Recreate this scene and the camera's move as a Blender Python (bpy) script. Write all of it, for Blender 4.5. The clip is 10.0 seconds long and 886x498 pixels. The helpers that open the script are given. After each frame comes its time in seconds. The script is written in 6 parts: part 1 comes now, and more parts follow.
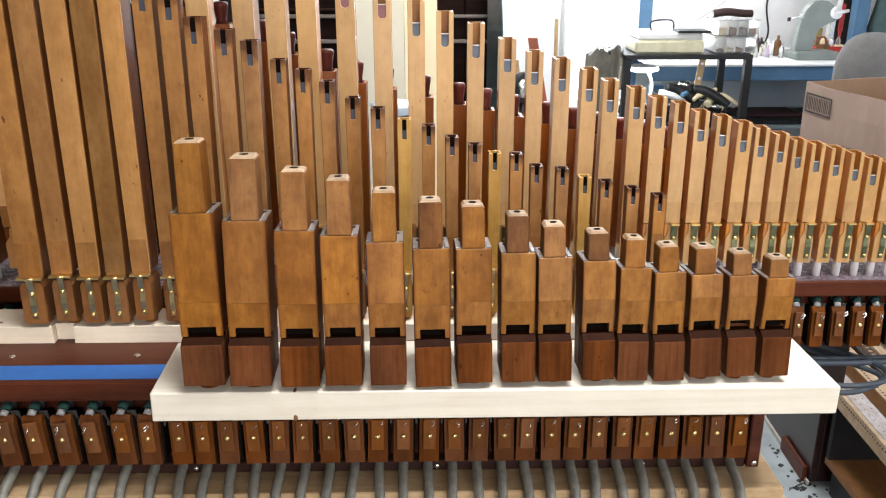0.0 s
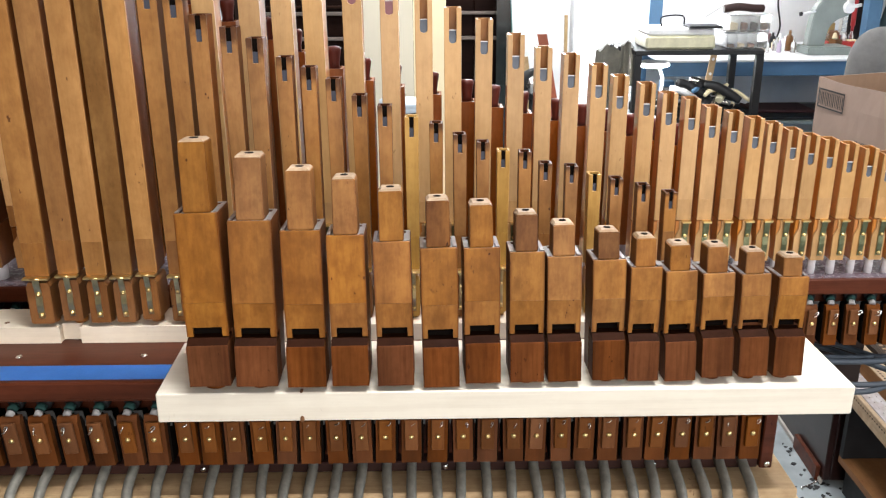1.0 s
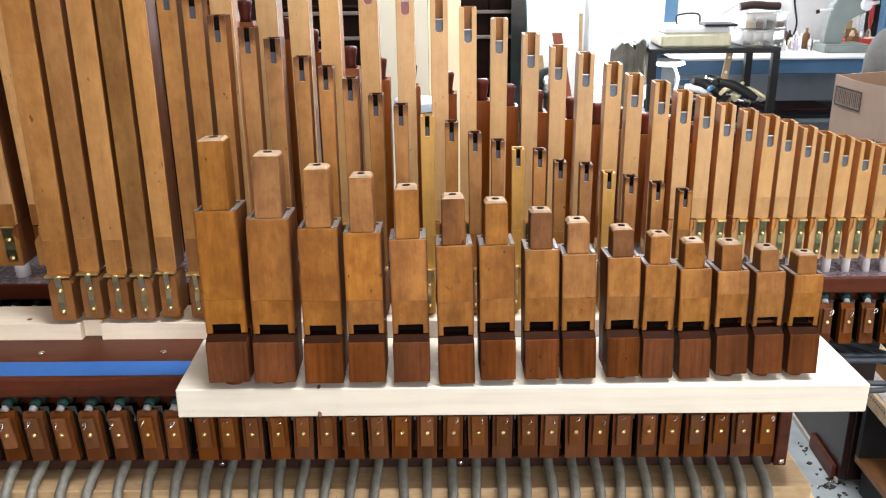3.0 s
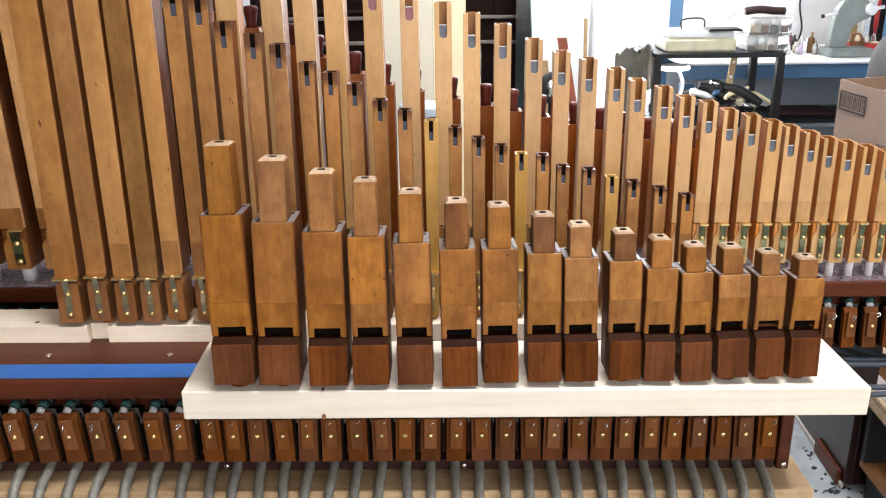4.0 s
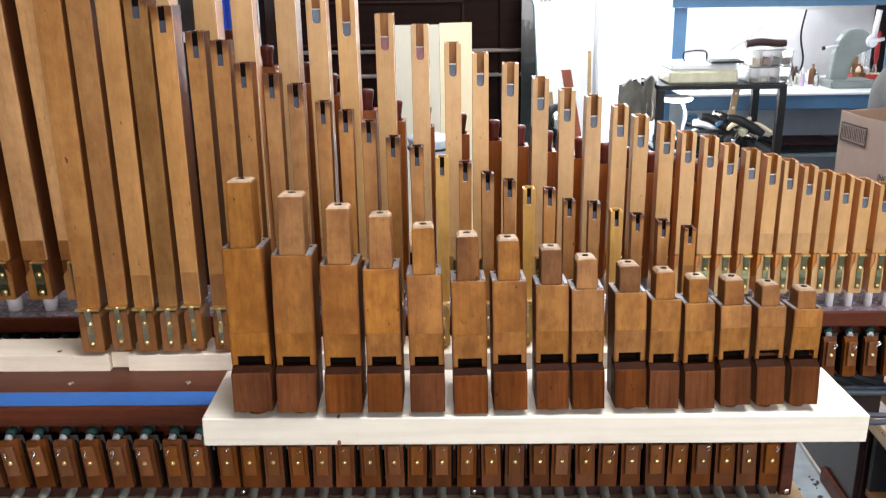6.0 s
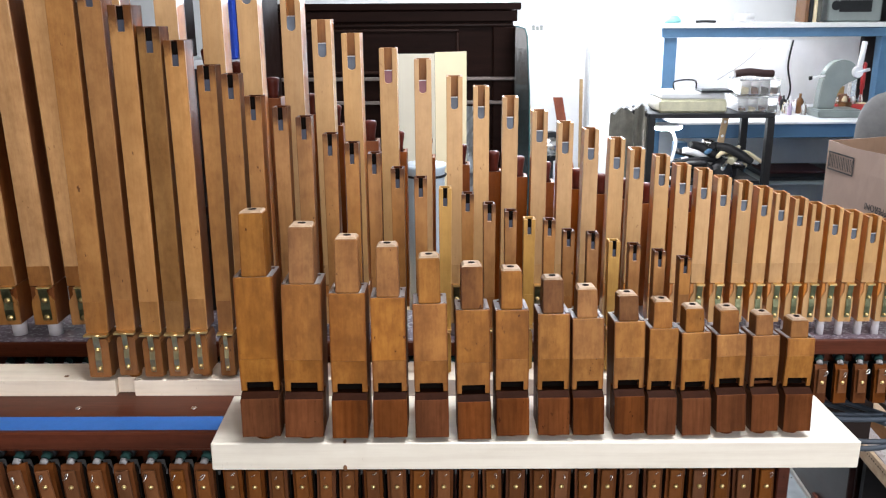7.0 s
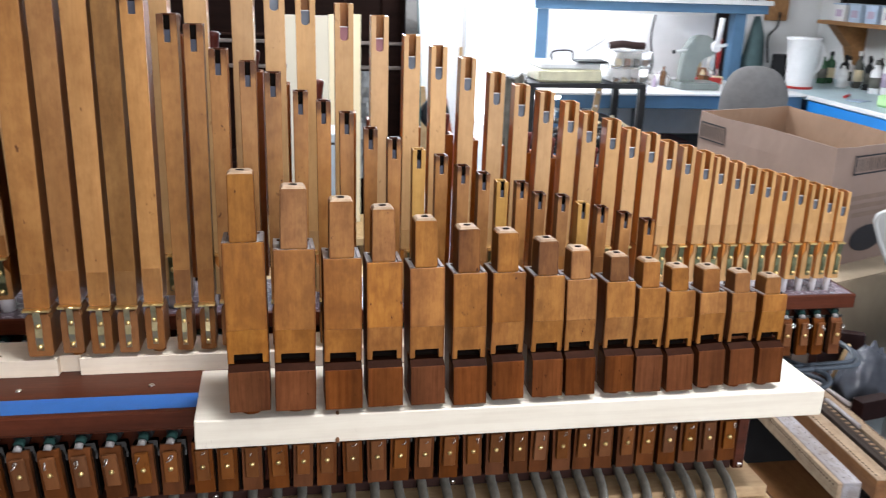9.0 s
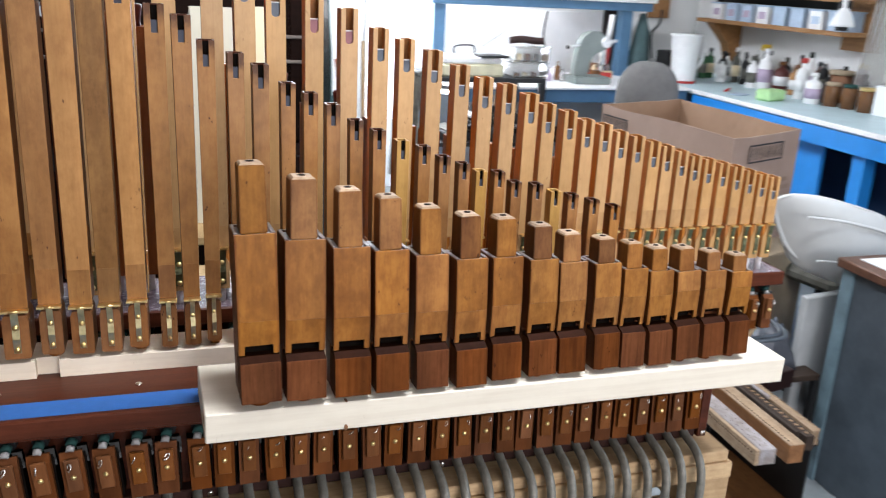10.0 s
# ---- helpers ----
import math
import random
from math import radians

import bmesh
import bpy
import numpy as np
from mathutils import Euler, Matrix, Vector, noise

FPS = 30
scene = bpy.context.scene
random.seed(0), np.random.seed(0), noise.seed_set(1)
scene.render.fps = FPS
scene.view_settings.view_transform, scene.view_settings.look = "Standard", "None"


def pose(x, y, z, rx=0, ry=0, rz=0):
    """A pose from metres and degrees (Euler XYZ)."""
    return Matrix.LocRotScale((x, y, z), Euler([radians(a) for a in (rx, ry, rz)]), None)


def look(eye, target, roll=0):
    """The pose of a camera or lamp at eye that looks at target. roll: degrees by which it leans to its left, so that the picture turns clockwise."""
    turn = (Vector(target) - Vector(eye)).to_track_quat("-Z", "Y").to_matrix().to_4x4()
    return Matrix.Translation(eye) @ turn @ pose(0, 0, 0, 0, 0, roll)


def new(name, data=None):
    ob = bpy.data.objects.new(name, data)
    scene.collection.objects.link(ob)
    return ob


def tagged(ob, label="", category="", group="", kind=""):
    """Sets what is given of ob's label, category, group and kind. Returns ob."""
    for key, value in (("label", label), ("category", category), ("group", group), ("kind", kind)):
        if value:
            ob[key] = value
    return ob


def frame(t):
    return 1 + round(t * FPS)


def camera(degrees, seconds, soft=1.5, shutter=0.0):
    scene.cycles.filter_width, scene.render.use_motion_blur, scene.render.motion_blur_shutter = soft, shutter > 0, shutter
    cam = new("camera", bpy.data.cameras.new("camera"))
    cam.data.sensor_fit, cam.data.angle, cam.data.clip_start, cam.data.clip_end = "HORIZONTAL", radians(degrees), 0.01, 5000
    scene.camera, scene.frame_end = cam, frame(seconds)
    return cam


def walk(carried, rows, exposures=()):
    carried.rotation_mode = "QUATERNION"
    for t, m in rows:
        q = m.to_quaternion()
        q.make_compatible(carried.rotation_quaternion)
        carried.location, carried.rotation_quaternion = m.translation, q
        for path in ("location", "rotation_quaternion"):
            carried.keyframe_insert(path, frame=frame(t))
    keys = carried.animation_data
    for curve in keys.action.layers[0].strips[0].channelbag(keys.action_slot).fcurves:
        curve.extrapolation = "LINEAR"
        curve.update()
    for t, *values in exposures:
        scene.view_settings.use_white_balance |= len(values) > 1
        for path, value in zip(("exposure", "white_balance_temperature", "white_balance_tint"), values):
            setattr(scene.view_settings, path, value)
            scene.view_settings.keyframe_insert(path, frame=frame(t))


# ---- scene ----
cam = camera(54.6, 10.0, soft=1.15, shutter=0.9)
PATH = [
    (0, (0.013, -0.017, 1.505), (0.051, 1.87, 0.843), -0.0),
    (0.5, (0.018, -0.014, 1.504), (0.045, 1.872, 0.841), -0.2),
    (1, (0.016, -0.006, 1.503), (0.03, 1.879, 0.835), -0.4),
    (1.5, (0.017, -0.004, 1.501), (0.015, 1.878, 0.824), -0.6),
    (2, (0.017, -0.009, 1.502), (0.007, 1.872, 0.823), -0.7),
    (2.5, (0.014, -0.012, 1.504), (-0.001, 1.871, 0.829), -0.7),
    (4, (0.017, -0.023, 1.507), (-0.015, 1.864, 0.847), -0.8),
    (4.5, (0.014, -0.026, 1.51), (-0.027, 1.864, 0.859), -0.8),
    (5, (0.013, -0.031, 1.513), (-0.035, 1.864, 0.875), -0.8),
    (5.5, (0.014, -0.04, 1.515), (-0.033, 1.859, 0.888), -0.9),
    (7, (-0.007, -0.083, 1.538), (-0.024, 1.842, 0.993), -0.4),
    (7.5, (-0.02, -0.079, 1.532), (-0.009, 1.844, 0.981), 0.1),
    (8, (-0.063, -0.072, 1.526), (0.011, 1.842, 0.949), 0.3),
    (8.5, (-0.116, -0.056, 1.521), (0.085, 1.841, 0.922), 0.8),
    (9, (-0.163, -0.048, 1.521), (0.16, 1.83, 0.913), 1.9),
    (9.5, (-0.213, -0.042, 1.516), (0.228, 1.809, 0.901), 2.4),
    (10, (-0.298, -0.045, 1.515), (0.289, 1.768, 0.907), 2.9),
]
# the clip's camera darkens and cools its picture a little on the way
EXPOSURES = [(0, -0.01, 6480, 11.5), (1, 0.04, 6480, 12), (4.5, 0.03, 6420, 13.5), (5.5, 0.0, 6300, 13.5), (7, -0.13, 6150, 14), (8.5, -0.09, 6150, 14), (10, 0.0, 6100, 13)]
walk(cam, [(t, look(eye, target, roll)) for t, eye, target, roll in PATH], EXPOSURES)

# ---- world, sun, large lights ----
world = bpy.data.worlds.new("workshop_daylight")
scene.world = world
world.use_nodes = True
wn = world.node_tree.nodes
sky = wn.new("ShaderNodeTexSky")
sky.sky_type, sky.sun_disc = "NISHITA", False
sky.sun_elevation, sky.sun_rotation = radians(35), radians(347)
wn["Background"].inputs["Strength"].default_value = 0.12
world.node_tree.links.new(sky.outputs["Color"], wn["Background"].inputs["Color"])

sun = new("sun", bpy.data.lights.new("sun", "SUN"))
sun.data.energy, sun.data.angle, sun.data.color = 5.0, radians(0.5), (1.0, 0.95, 0.86)
sun.matrix_world = look((-0.6, 12, 6.5), (1.1, 4.4, 1.0))


def window_light(name, eye, target, sx, sy, watts, colour):
    ob = new(name, bpy.data.lights.new(name, "AREA"))
    ob.data.shape, ob.data.size, ob.data.size_y = "RECTANGLE", sx, sy
    ob.data.energy, ob.data.color = watts, colour
    ob.matrix_world = look(eye, target)
    return ob


# the front and side lights are fill, added at unseen wall openings
window_light("front_fill_light", (0.75, -2.92, 1.75), (0.35, 0, 1.35), 2.4, 1.6, 116, (1.0, 0.965, 0.925))
window_light("back_window_light", (0.85, 5.93, 1.55), (0.85, 0, 1.35), 0.95, 1.5, 75, (0.88, 0.95, 1.0))
window_light("side_fill_light", (3.58, -0.3, 1.9), (0.3, 0.9, 1.2), 1.8, 1.2, 52, (0.78, 0.9, 1.0))
for ly, watts in ((0.55, 48), (2.6, 52), (4.6, 84)):
    window_light("ceiling_lamp_light", (0.5, ly, 2.80), (0.5, ly, 0), 1.2, 0.25, watts, (0.97, 1.0, 1.0))


# ---- materials ----
def nodes_of(name):
    m = bpy.data.materials.new(name)
    m.use_nodes = True
    t = m.node_tree
    return m, t.nodes, t.links, t.nodes["Principled BSDF"]


def coords(n, l, stretch, shift=40.0):
    """Object coordinates stretched along the grain, shifted per object."""
    tc, info = n.new("ShaderNodeTexCoord"), n.new("ShaderNodeObjectInfo")
    mul = n.new("ShaderNodeMath")
    mul.operation = "MULTIPLY"
    mul.inputs[1].default_value = shift
    l.new(info.outputs["Random"], mul.inputs[0])
    add = n.new("ShaderNodeVectorMath")
    add.operation = "ADD"
    l.new(tc.outputs["Object"], add.inputs[0])
    l.new(mul.outputs[0], add.inputs[1])
    mp = n.new("ShaderNodeMapping")
    mp.inputs["Scale"].default_value = stretch
    l.new(add.outputs[0], mp.inputs["Vector"])
    return add, mp, info


def noise_tex(n, l, vec, scale, detail=4.0, rough=0.55):
    t = n.new("ShaderNodeTexNoise")
    t.inputs["Scale"].default_value, t.inputs["Detail"].default_value = scale, detail
    t.inputs["Roughness"].default_value = rough
    l.new(vec.outputs[0], t.inputs["Vector"])
    return t


def ramp(n, l, src, stops):
    r = n.new("ShaderNodeValToRGB")
    e = r.color_ramp.elements
    while len(e) < len(stops):
        e.new(0.5)
    for el, (p, c) in zip(e, stops):
        el.position, el.color = p, (*c, 1.0)
    l.new(src, r.inputs["Fac"])
    return r


def mix(n, l, kind, fac, a, b):
    m = n.new("ShaderNodeMix")
    m.data_type, m.blend_type = "RGBA", kind
    if isinstance(fac, float):
        m.inputs[0].default_value = fac
    else:
        l.new(fac, m.inputs[0])
    l.new(a, m.inputs[6])
    if isinstance(b, tuple):
        m.inputs[7].default_value = (*b, 1.0)
    else:
        l.new(b, m.inputs[7])
    return m.outputs[2]


def tone(c, f):
    return tuple(min(1.0, v * f) for v in c)


def bump(n, l, bsdf, src, strength, distance):
    b = n.new("ShaderNodeBump")
    b.inputs["Strength"].default_value, b.inputs["Distance"].default_value = strength, distance
    l.new(src, b.inputs["Height"])
    l.new(b.outputs[0], bsdf.inputs["Normal"])


def wood(name, colour, contrast=0.25, rough=0.45, along="z", spread=0.12, stain=0.35, coat=0.0, fine=1.0, spec=0.25, grainy=0.45, rim=0.0, gloss=0.25, tip=0.0):
    """Varnished or raw wood: streaks and fine grain along an axis, soft blotches, a few nicks, darker side edges (rim),
    handling marks at the upper end (tip).
    """
    m, n, l, bsdf = nodes_of(name)
    stretch = {"x": (0.05, 1, 1), "y": (1, 0.05, 1), "z": (1, 1, 0.05)}[along]
    base, mp, info = coords(n, l, stretch)
    grain = noise_tex(n, l, mp, 300 * fine, 4, 0.55)
    broad = noise_tex(n, l, mp, 42 * fine, 3, 0.5)
    half = n.new("ShaderNodeMapping")
    half.inputs["Scale"].default_value = tuple(v ** 0.35 for v in stretch)
    l.new(base.outputs[0], half.inputs["Vector"])
    blot = noise_tex(n, l, half, 16, 5, 0.62)
    g = ramp(n, l, broad.outputs["Fac"], [(0.28, tone(colour, 1 - contrast)), (0.72, tone(colour, 1 + contrast * 0.6))])
    fineg = ramp(n, l, grain.outputs["Fac"], [(0.34, (0.66, 0.58, 0.52)), (0.56, (1, 1, 1))])
    c = mix(n, l, "MULTIPLY", grainy * 0.55, g.outputs[0], fineg.outputs[0])
    dirt = ramp(n, l, blot.outputs["Fac"], [(0.34, (0.58, 0.49, 0.40)), (0.60, (1, 1, 1))])
    c = mix(n, l, "MULTIPLY", stain, c, dirt.outputs[0])
    cloud = noise_tex(n, l, base, 34, 4, 0.65)
    clouds = ramp(n, l, cloud.outputs["Fac"], [(0.36, (0.66, 0.58, 0.50)), (0.58, (1, 1, 1))])
    c = mix(n, l, "MULTIPLY", stain, c, clouds.outputs[0])
    turn = n.new("ShaderNodeMapping")
    turn.inputs["Rotation"].default_value = (0.5, 0.7, 0.2)
    turn.inputs["Scale"].default_value = (1, 1, 0.45)
    l.new(base.outputs[0], turn.inputs["Vector"])
    nick = noise_tex(n, l, turn, 190, 3, 0.6)
    nicks = ramp(n, l, nick.outputs["Fac"], [(0.66, (1, 1, 1)), (0.69, (0.28, 0.20, 0.15))])
    where = noise_tex(n, l, base, 23, 2, 0.5)
    few = ramp(n, l, where.outputs["Fac"], [(0.55, (0, 0, 0)), (0.62, (min(1.0, stain * 2.0),) * 3)])
    c = mix(n, l, "MULTIPLY", few.outputs[0], c, nicks.outputs[0])
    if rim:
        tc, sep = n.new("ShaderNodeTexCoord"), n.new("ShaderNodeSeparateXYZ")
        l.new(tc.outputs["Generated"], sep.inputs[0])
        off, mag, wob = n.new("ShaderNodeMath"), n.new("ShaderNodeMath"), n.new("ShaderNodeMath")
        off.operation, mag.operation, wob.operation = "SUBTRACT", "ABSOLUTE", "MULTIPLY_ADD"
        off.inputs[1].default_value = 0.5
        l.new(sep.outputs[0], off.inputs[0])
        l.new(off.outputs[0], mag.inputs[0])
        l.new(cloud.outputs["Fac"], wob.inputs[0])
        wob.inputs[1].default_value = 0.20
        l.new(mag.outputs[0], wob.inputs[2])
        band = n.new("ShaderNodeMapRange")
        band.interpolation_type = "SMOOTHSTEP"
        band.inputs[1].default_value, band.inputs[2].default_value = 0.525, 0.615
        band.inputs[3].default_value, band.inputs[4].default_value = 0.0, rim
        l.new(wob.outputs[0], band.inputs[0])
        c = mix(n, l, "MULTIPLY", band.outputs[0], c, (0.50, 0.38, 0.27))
    if tip:
        tg, up, wave = n.new("ShaderNodeTexCoord"), n.new("ShaderNodeSeparateXYZ"), n.new("ShaderNodeMath")
        l.new(tg.outputs["Generated"], up.inputs[0])
        wave.operation = "MULTIPLY_ADD"
        wave.inputs[1].default_value = 0.20
        l.new(cloud.outputs["Fac"], wave.inputs[0])
        l.new(up.outputs[2], wave.inputs[2])
        tipband = n.new("ShaderNodeMapRange")
        tipband.interpolation_type = "SMOOTHSTEP"
        tipband.inputs[1].default_value, tipband.inputs[2].default_value = 1.02, 1.09
        tipband.inputs[3].default_value, tipband.inputs[4].default_value = 0.0, tip
        l.new(wave.outputs[0], tipband.inputs[0])
        c = mix(n, l, "MULTIPLY", tipband.outputs[0], c, (0.30, 0.22, 0.16))
    mott = noise_tex(n, l, half, 150, 3, 0.65)
    mottle = ramp(n, l, mott.outputs["Fac"], [(0.36, (0.66, 0.58, 0.52)), (0.56, (1, 1, 1))])
    c = mix(n, l, "MULTIPLY", stain * 0.7, c, mottle.outputs[0])
    hsv = n.new("ShaderNodeHueSaturation")
    val, sat = n.new("ShaderNodeMapRange"), n.new("ShaderNodeMapRange")
    val.inputs[3].default_value, val.inputs[4].default_value = 1 - spread, 1 + spread
    l.new(info.outputs["Random"], val.inputs[0])
    rnd = n.new("ShaderNodeTexWhiteNoise")
    rnd.noise_dimensions = "1D"
    l.new(info.outputs["Random"], rnd.inputs["W"])
    sat.inputs[3].default_value, sat.inputs[4].default_value = 1 - spread * 0.5, 1 + spread * 0.3
    l.new(rnd.outputs["Value"], sat.inputs[0])
    l.new(val.outputs[0], hsv.inputs["Value"])
    l.new(sat.outputs[0], hsv.inputs["Saturation"])
    l.new(c, hsv.inputs["Color"])
    l.new(hsv.outputs[0], bsdf.inputs["Base Color"])
    rr = n.new("ShaderNodeMapRange")
    rr.inputs[3].default_value, rr.inputs[4].default_value = rough - 0.1, rough + 0.15
    l.new(blot.outputs["Fac"], rr.inputs[0])
    l.new(rr.outputs[0], bsdf.inputs["Roughness"])
    bsdf.inputs["Specular IOR Level"].default_value = spec
    bsdf.inputs["Coat Weight"].default_value = coat
    bsdf.inputs["Coat Roughness"].default_value = gloss
    bump(n, l, bsdf, grain.outputs["Fac"], 0.08, 0.001)
    return m


def plain(name, colour, rough=0.5, metal=0.0, vary=0.15, scale=25, bumpy=0.05, coat=0.0, spec=0.5):
    m, n, l, bsdf = nodes_of(name)
    base, mp, info = coords(n, l, (1, 1, 1))
    big = noise_tex(n, l, base, scale, 4, 0.6)
    small = noise_tex(n, l, base, scale * 9, 3, 0.6)
    r = ramp(n, l, big.outputs["Fac"], [(0.3, tone(colour, 1 - vary)), (0.7, tone(colour, 1 + vary * 0.6))])
    l.new(r.outputs[0], bsdf.inputs["Base Color"])
    rr = n.new("ShaderNodeMapRange")
    rr.inputs[3].default_value, rr.inputs[4].default_value = max(0.03, rough - 0.1), min(1, rough + 0.12)
    l.new(small.outputs["Fac"], rr.inputs[0])
    l.new(rr.outputs[0], bsdf.inputs["Roughness"])
    bsdf.inputs["Metallic"].default_value = metal
    bsdf.inputs["Specular IOR Level"].default_value = spec
    bsdf.inputs["Coat Weight"].default_value = coat
    bump(n, l, bsdf, small.outputs["Fac"], bumpy, 0.002)
    return m


def clear(name, colour, rough=0.08):
    m, n, l, bsdf = nodes_of(name)
    bsdf.inputs["Base Color"].default_value = (*colour, 1)
    bsdf.inputs["Roughness"].default_value = rough
    bsdf.inputs["Transmission Weight"].default_value = 0.85
    bsdf.inputs["IOR"].default_value = 1.2
    return m


def glow(name, colour, strength):
    m, n, l, bsdf = nodes_of(name)
    bsdf.inputs["Base Color"].default_value = (*colour, 1)
    bsdf.inputs["Emission Color"].default_value = (*colour, 1)
    bsdf.inputs["Emission Strength"].default_value = strength
    return m


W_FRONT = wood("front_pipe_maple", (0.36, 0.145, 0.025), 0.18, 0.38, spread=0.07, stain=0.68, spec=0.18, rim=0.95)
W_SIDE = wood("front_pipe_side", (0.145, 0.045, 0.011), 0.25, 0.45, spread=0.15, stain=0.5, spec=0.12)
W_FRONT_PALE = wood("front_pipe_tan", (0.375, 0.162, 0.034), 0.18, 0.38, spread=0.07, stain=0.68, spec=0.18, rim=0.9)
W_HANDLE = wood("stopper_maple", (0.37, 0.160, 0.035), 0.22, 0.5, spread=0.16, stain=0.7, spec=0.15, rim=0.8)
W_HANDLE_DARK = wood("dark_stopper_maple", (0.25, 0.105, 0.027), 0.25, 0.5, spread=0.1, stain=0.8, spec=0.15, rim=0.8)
W_HANDLE_TOP = wood("stopper_end_grain", (0.44, 0.31, 0.20), 0.2, 0.6, spread=0.1, stain=0.6)
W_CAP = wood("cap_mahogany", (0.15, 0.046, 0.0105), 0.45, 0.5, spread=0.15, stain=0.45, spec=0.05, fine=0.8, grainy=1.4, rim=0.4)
W_WINDWAY_SHADE = wood("windway_lip_shade", (0.030, 0.010, 0.0045), 0.3, 0.6, spec=0.05)
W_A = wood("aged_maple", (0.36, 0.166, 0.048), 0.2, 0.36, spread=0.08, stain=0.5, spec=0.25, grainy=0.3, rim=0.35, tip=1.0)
# red-brown sides, darkened further for the shade in the gaps between pipes
W_A_SIDE = wood("aged_maple_side_shaded", (0.19, 0.056, 0.012), 0.25, 0.4, spread=0.12, spec=0.1, coat=0.14, gloss=0.16, tip=1.0)
W_A_LIP = wood("aged_maple_lip", (0.30, 0.130, 0.035), 0.2, 0.4, spread=0.05, stain=0.5)
W_A_LIP_DARK = wood("aged_maple_grey_lip", (0.22, 0.108, 0.034), 0.2, 0.4, spread=0.05, stain=0.5)
W_A_LIP_LIGHT = wood("aged_maple_light_lip", (0.36, 0.170, 0.050), 0.2, 0.4, spread=0.05, stain=0.5)
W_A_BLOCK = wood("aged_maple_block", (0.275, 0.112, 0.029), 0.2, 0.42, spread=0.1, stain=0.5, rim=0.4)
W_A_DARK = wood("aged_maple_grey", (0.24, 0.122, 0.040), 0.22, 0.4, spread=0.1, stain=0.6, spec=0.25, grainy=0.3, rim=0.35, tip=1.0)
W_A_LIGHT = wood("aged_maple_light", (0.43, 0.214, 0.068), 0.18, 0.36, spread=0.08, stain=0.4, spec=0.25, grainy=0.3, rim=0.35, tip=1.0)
W_A_YELLOW = wood("yellow_pipe_wood", (0.47, 0.26, 0.06), 0.15, 0.4, spread=0.05)
W_B_OLD = wood("varnished_aged_maple", (0.49, 0.265, 0.105), 0.2, 0.34, spread=0.06, stain=0.4, spec=0.3, grainy=0.4, coat=0.55, gloss=0.16)
W_B = wood("light_maple", (0.50, 0.290, 0.120), 0.12, 0.34, spread=0.09, stain=0.25, spec=0.3, grainy=0.3)
W_B_LIP = wood("light_maple_lip", (0.485, 0.278, 0.115), 0.14, 0.4, spread=0.05, stain=0.35, grainy=0.3)
W_B_SIDE = wood("orange_pipe_side", (0.60, 0.235, 0.05), 0.2, 0.4, spread=0.12, coat=0.6, gloss=0.07)
W_C = wood("orange_stopped_pipe_wood", (0.4, 0.125, 0.024), 0.22, 0.4, spread=0.14)
W_STOP = wood("dark_red_stopper", (0.135, 0.028, 0.019), 0.3, 0.4, coat=0.1)
W_MAHO = wood("mahogany_chest", (0.092, 0.0235, 0.0100), 0.45, 0.36, along="x", coat=0.08, spread=0.05, grainy=0.7, spec=0.15)
W_SOLE = wood("dark_sole_board", (0.038, 0.012, 0.008), 0.4, 0.45, along="x")
W_VALVE = wood("valve_mahogany", (0.128, 0.041, 0.0105), 0.35, 0.4, spread=0.18, spec=0.08)
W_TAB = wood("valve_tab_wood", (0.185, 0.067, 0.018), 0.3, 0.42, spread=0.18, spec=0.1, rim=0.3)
W_PINE = wood("new_pine", (0.765, 0.69, 0.57), 0.09, 0.7, along="x", spread=0.03, stain=0.06, fine=0.45, spec=0.12, grainy=0.35)
W_PINE_OLD = wood("yellowed_pine", (0.84, 0.725, 0.575), 0.08, 0.65, along="x", spread=0.03, stain=0.1, fine=0.5, spec=0.15, grainy=0.3)
W_DECK = wood("pine_deck", (0.58, 0.405, 0.225), 0.2, 0.5, along="x", spread=0.06, fine=0.5, grainy=0.7)
W_PIANO = wood("piano_walnut", (0.0135, 0.0058, 0.0042), 0.35, 0.5, along="x", spec=0.06)
W_PIANO_EDGE = wood("piano_moulding", (0.028, 0.012, 0.008), 0.3, 0.4, along="x", spec=0.15)
W_STOCK = wood("light_stock", (0.60, 0.42, 0.22), 0.15, 0.5, spread=0.15)
W_REDSTOCK = wood("red_stock", (0.35, 0.09, 0.04), 0.2, 0.45)
W_SHELF = wood("wall_shelf_wood", (0.36, 0.19, 0.08), 0.2, 0.5, along="y")
W_RAIL = wood("rail_wood", (0.27, 0.125, 0.048), 0.2, 0.5, along="y")
W_CABTOP = wood("cabinet_top_wood", (0.13, 0.06, 0.035), 0.3, 0.35, along="x")
# black bellows cloth, also the colour that stands in for shade in openings
M_DARK = plain("black_cloth_and_hole_shade", (0.006, 0.004, 0.003), 0.9, spec=0.05)
M_BRASS = plain("brass", (0.86, 0.64, 0.28), 0.36, 1.0, 0.2, 60)
M_STRAP_A = plain("silvered_strap", (0.62, 0.52, 0.28), 0.34, 1.0, 0.3, 80)
M_STRAP = plain("aged_brass_strap", (0.2, 0.21, 0.12), 0.35, 1.0, 0.4, 80)
M_ZINC = plain("zinc_slide", (0.045, 0.05, 0.075), 0.6, 0.0, 0.2)
M_ZINC_PALE = plain("pale_zinc_slide", (0.105, 0.12, 0.15), 0.5, 0.2, 0.3)
M_ROSE = plain("copper_slide", (0.22, 0.10, 0.11), 0.5, 0.6, 0.2)
M_LIP = plain("bright_bent_lip", (0.55, 0.53, 0.52), 0.4, 0.3, 0.2)
M_STEEL = plain("steel_wire", (0.75, 0.72, 0.68), 0.25, 1.0, 0.1)
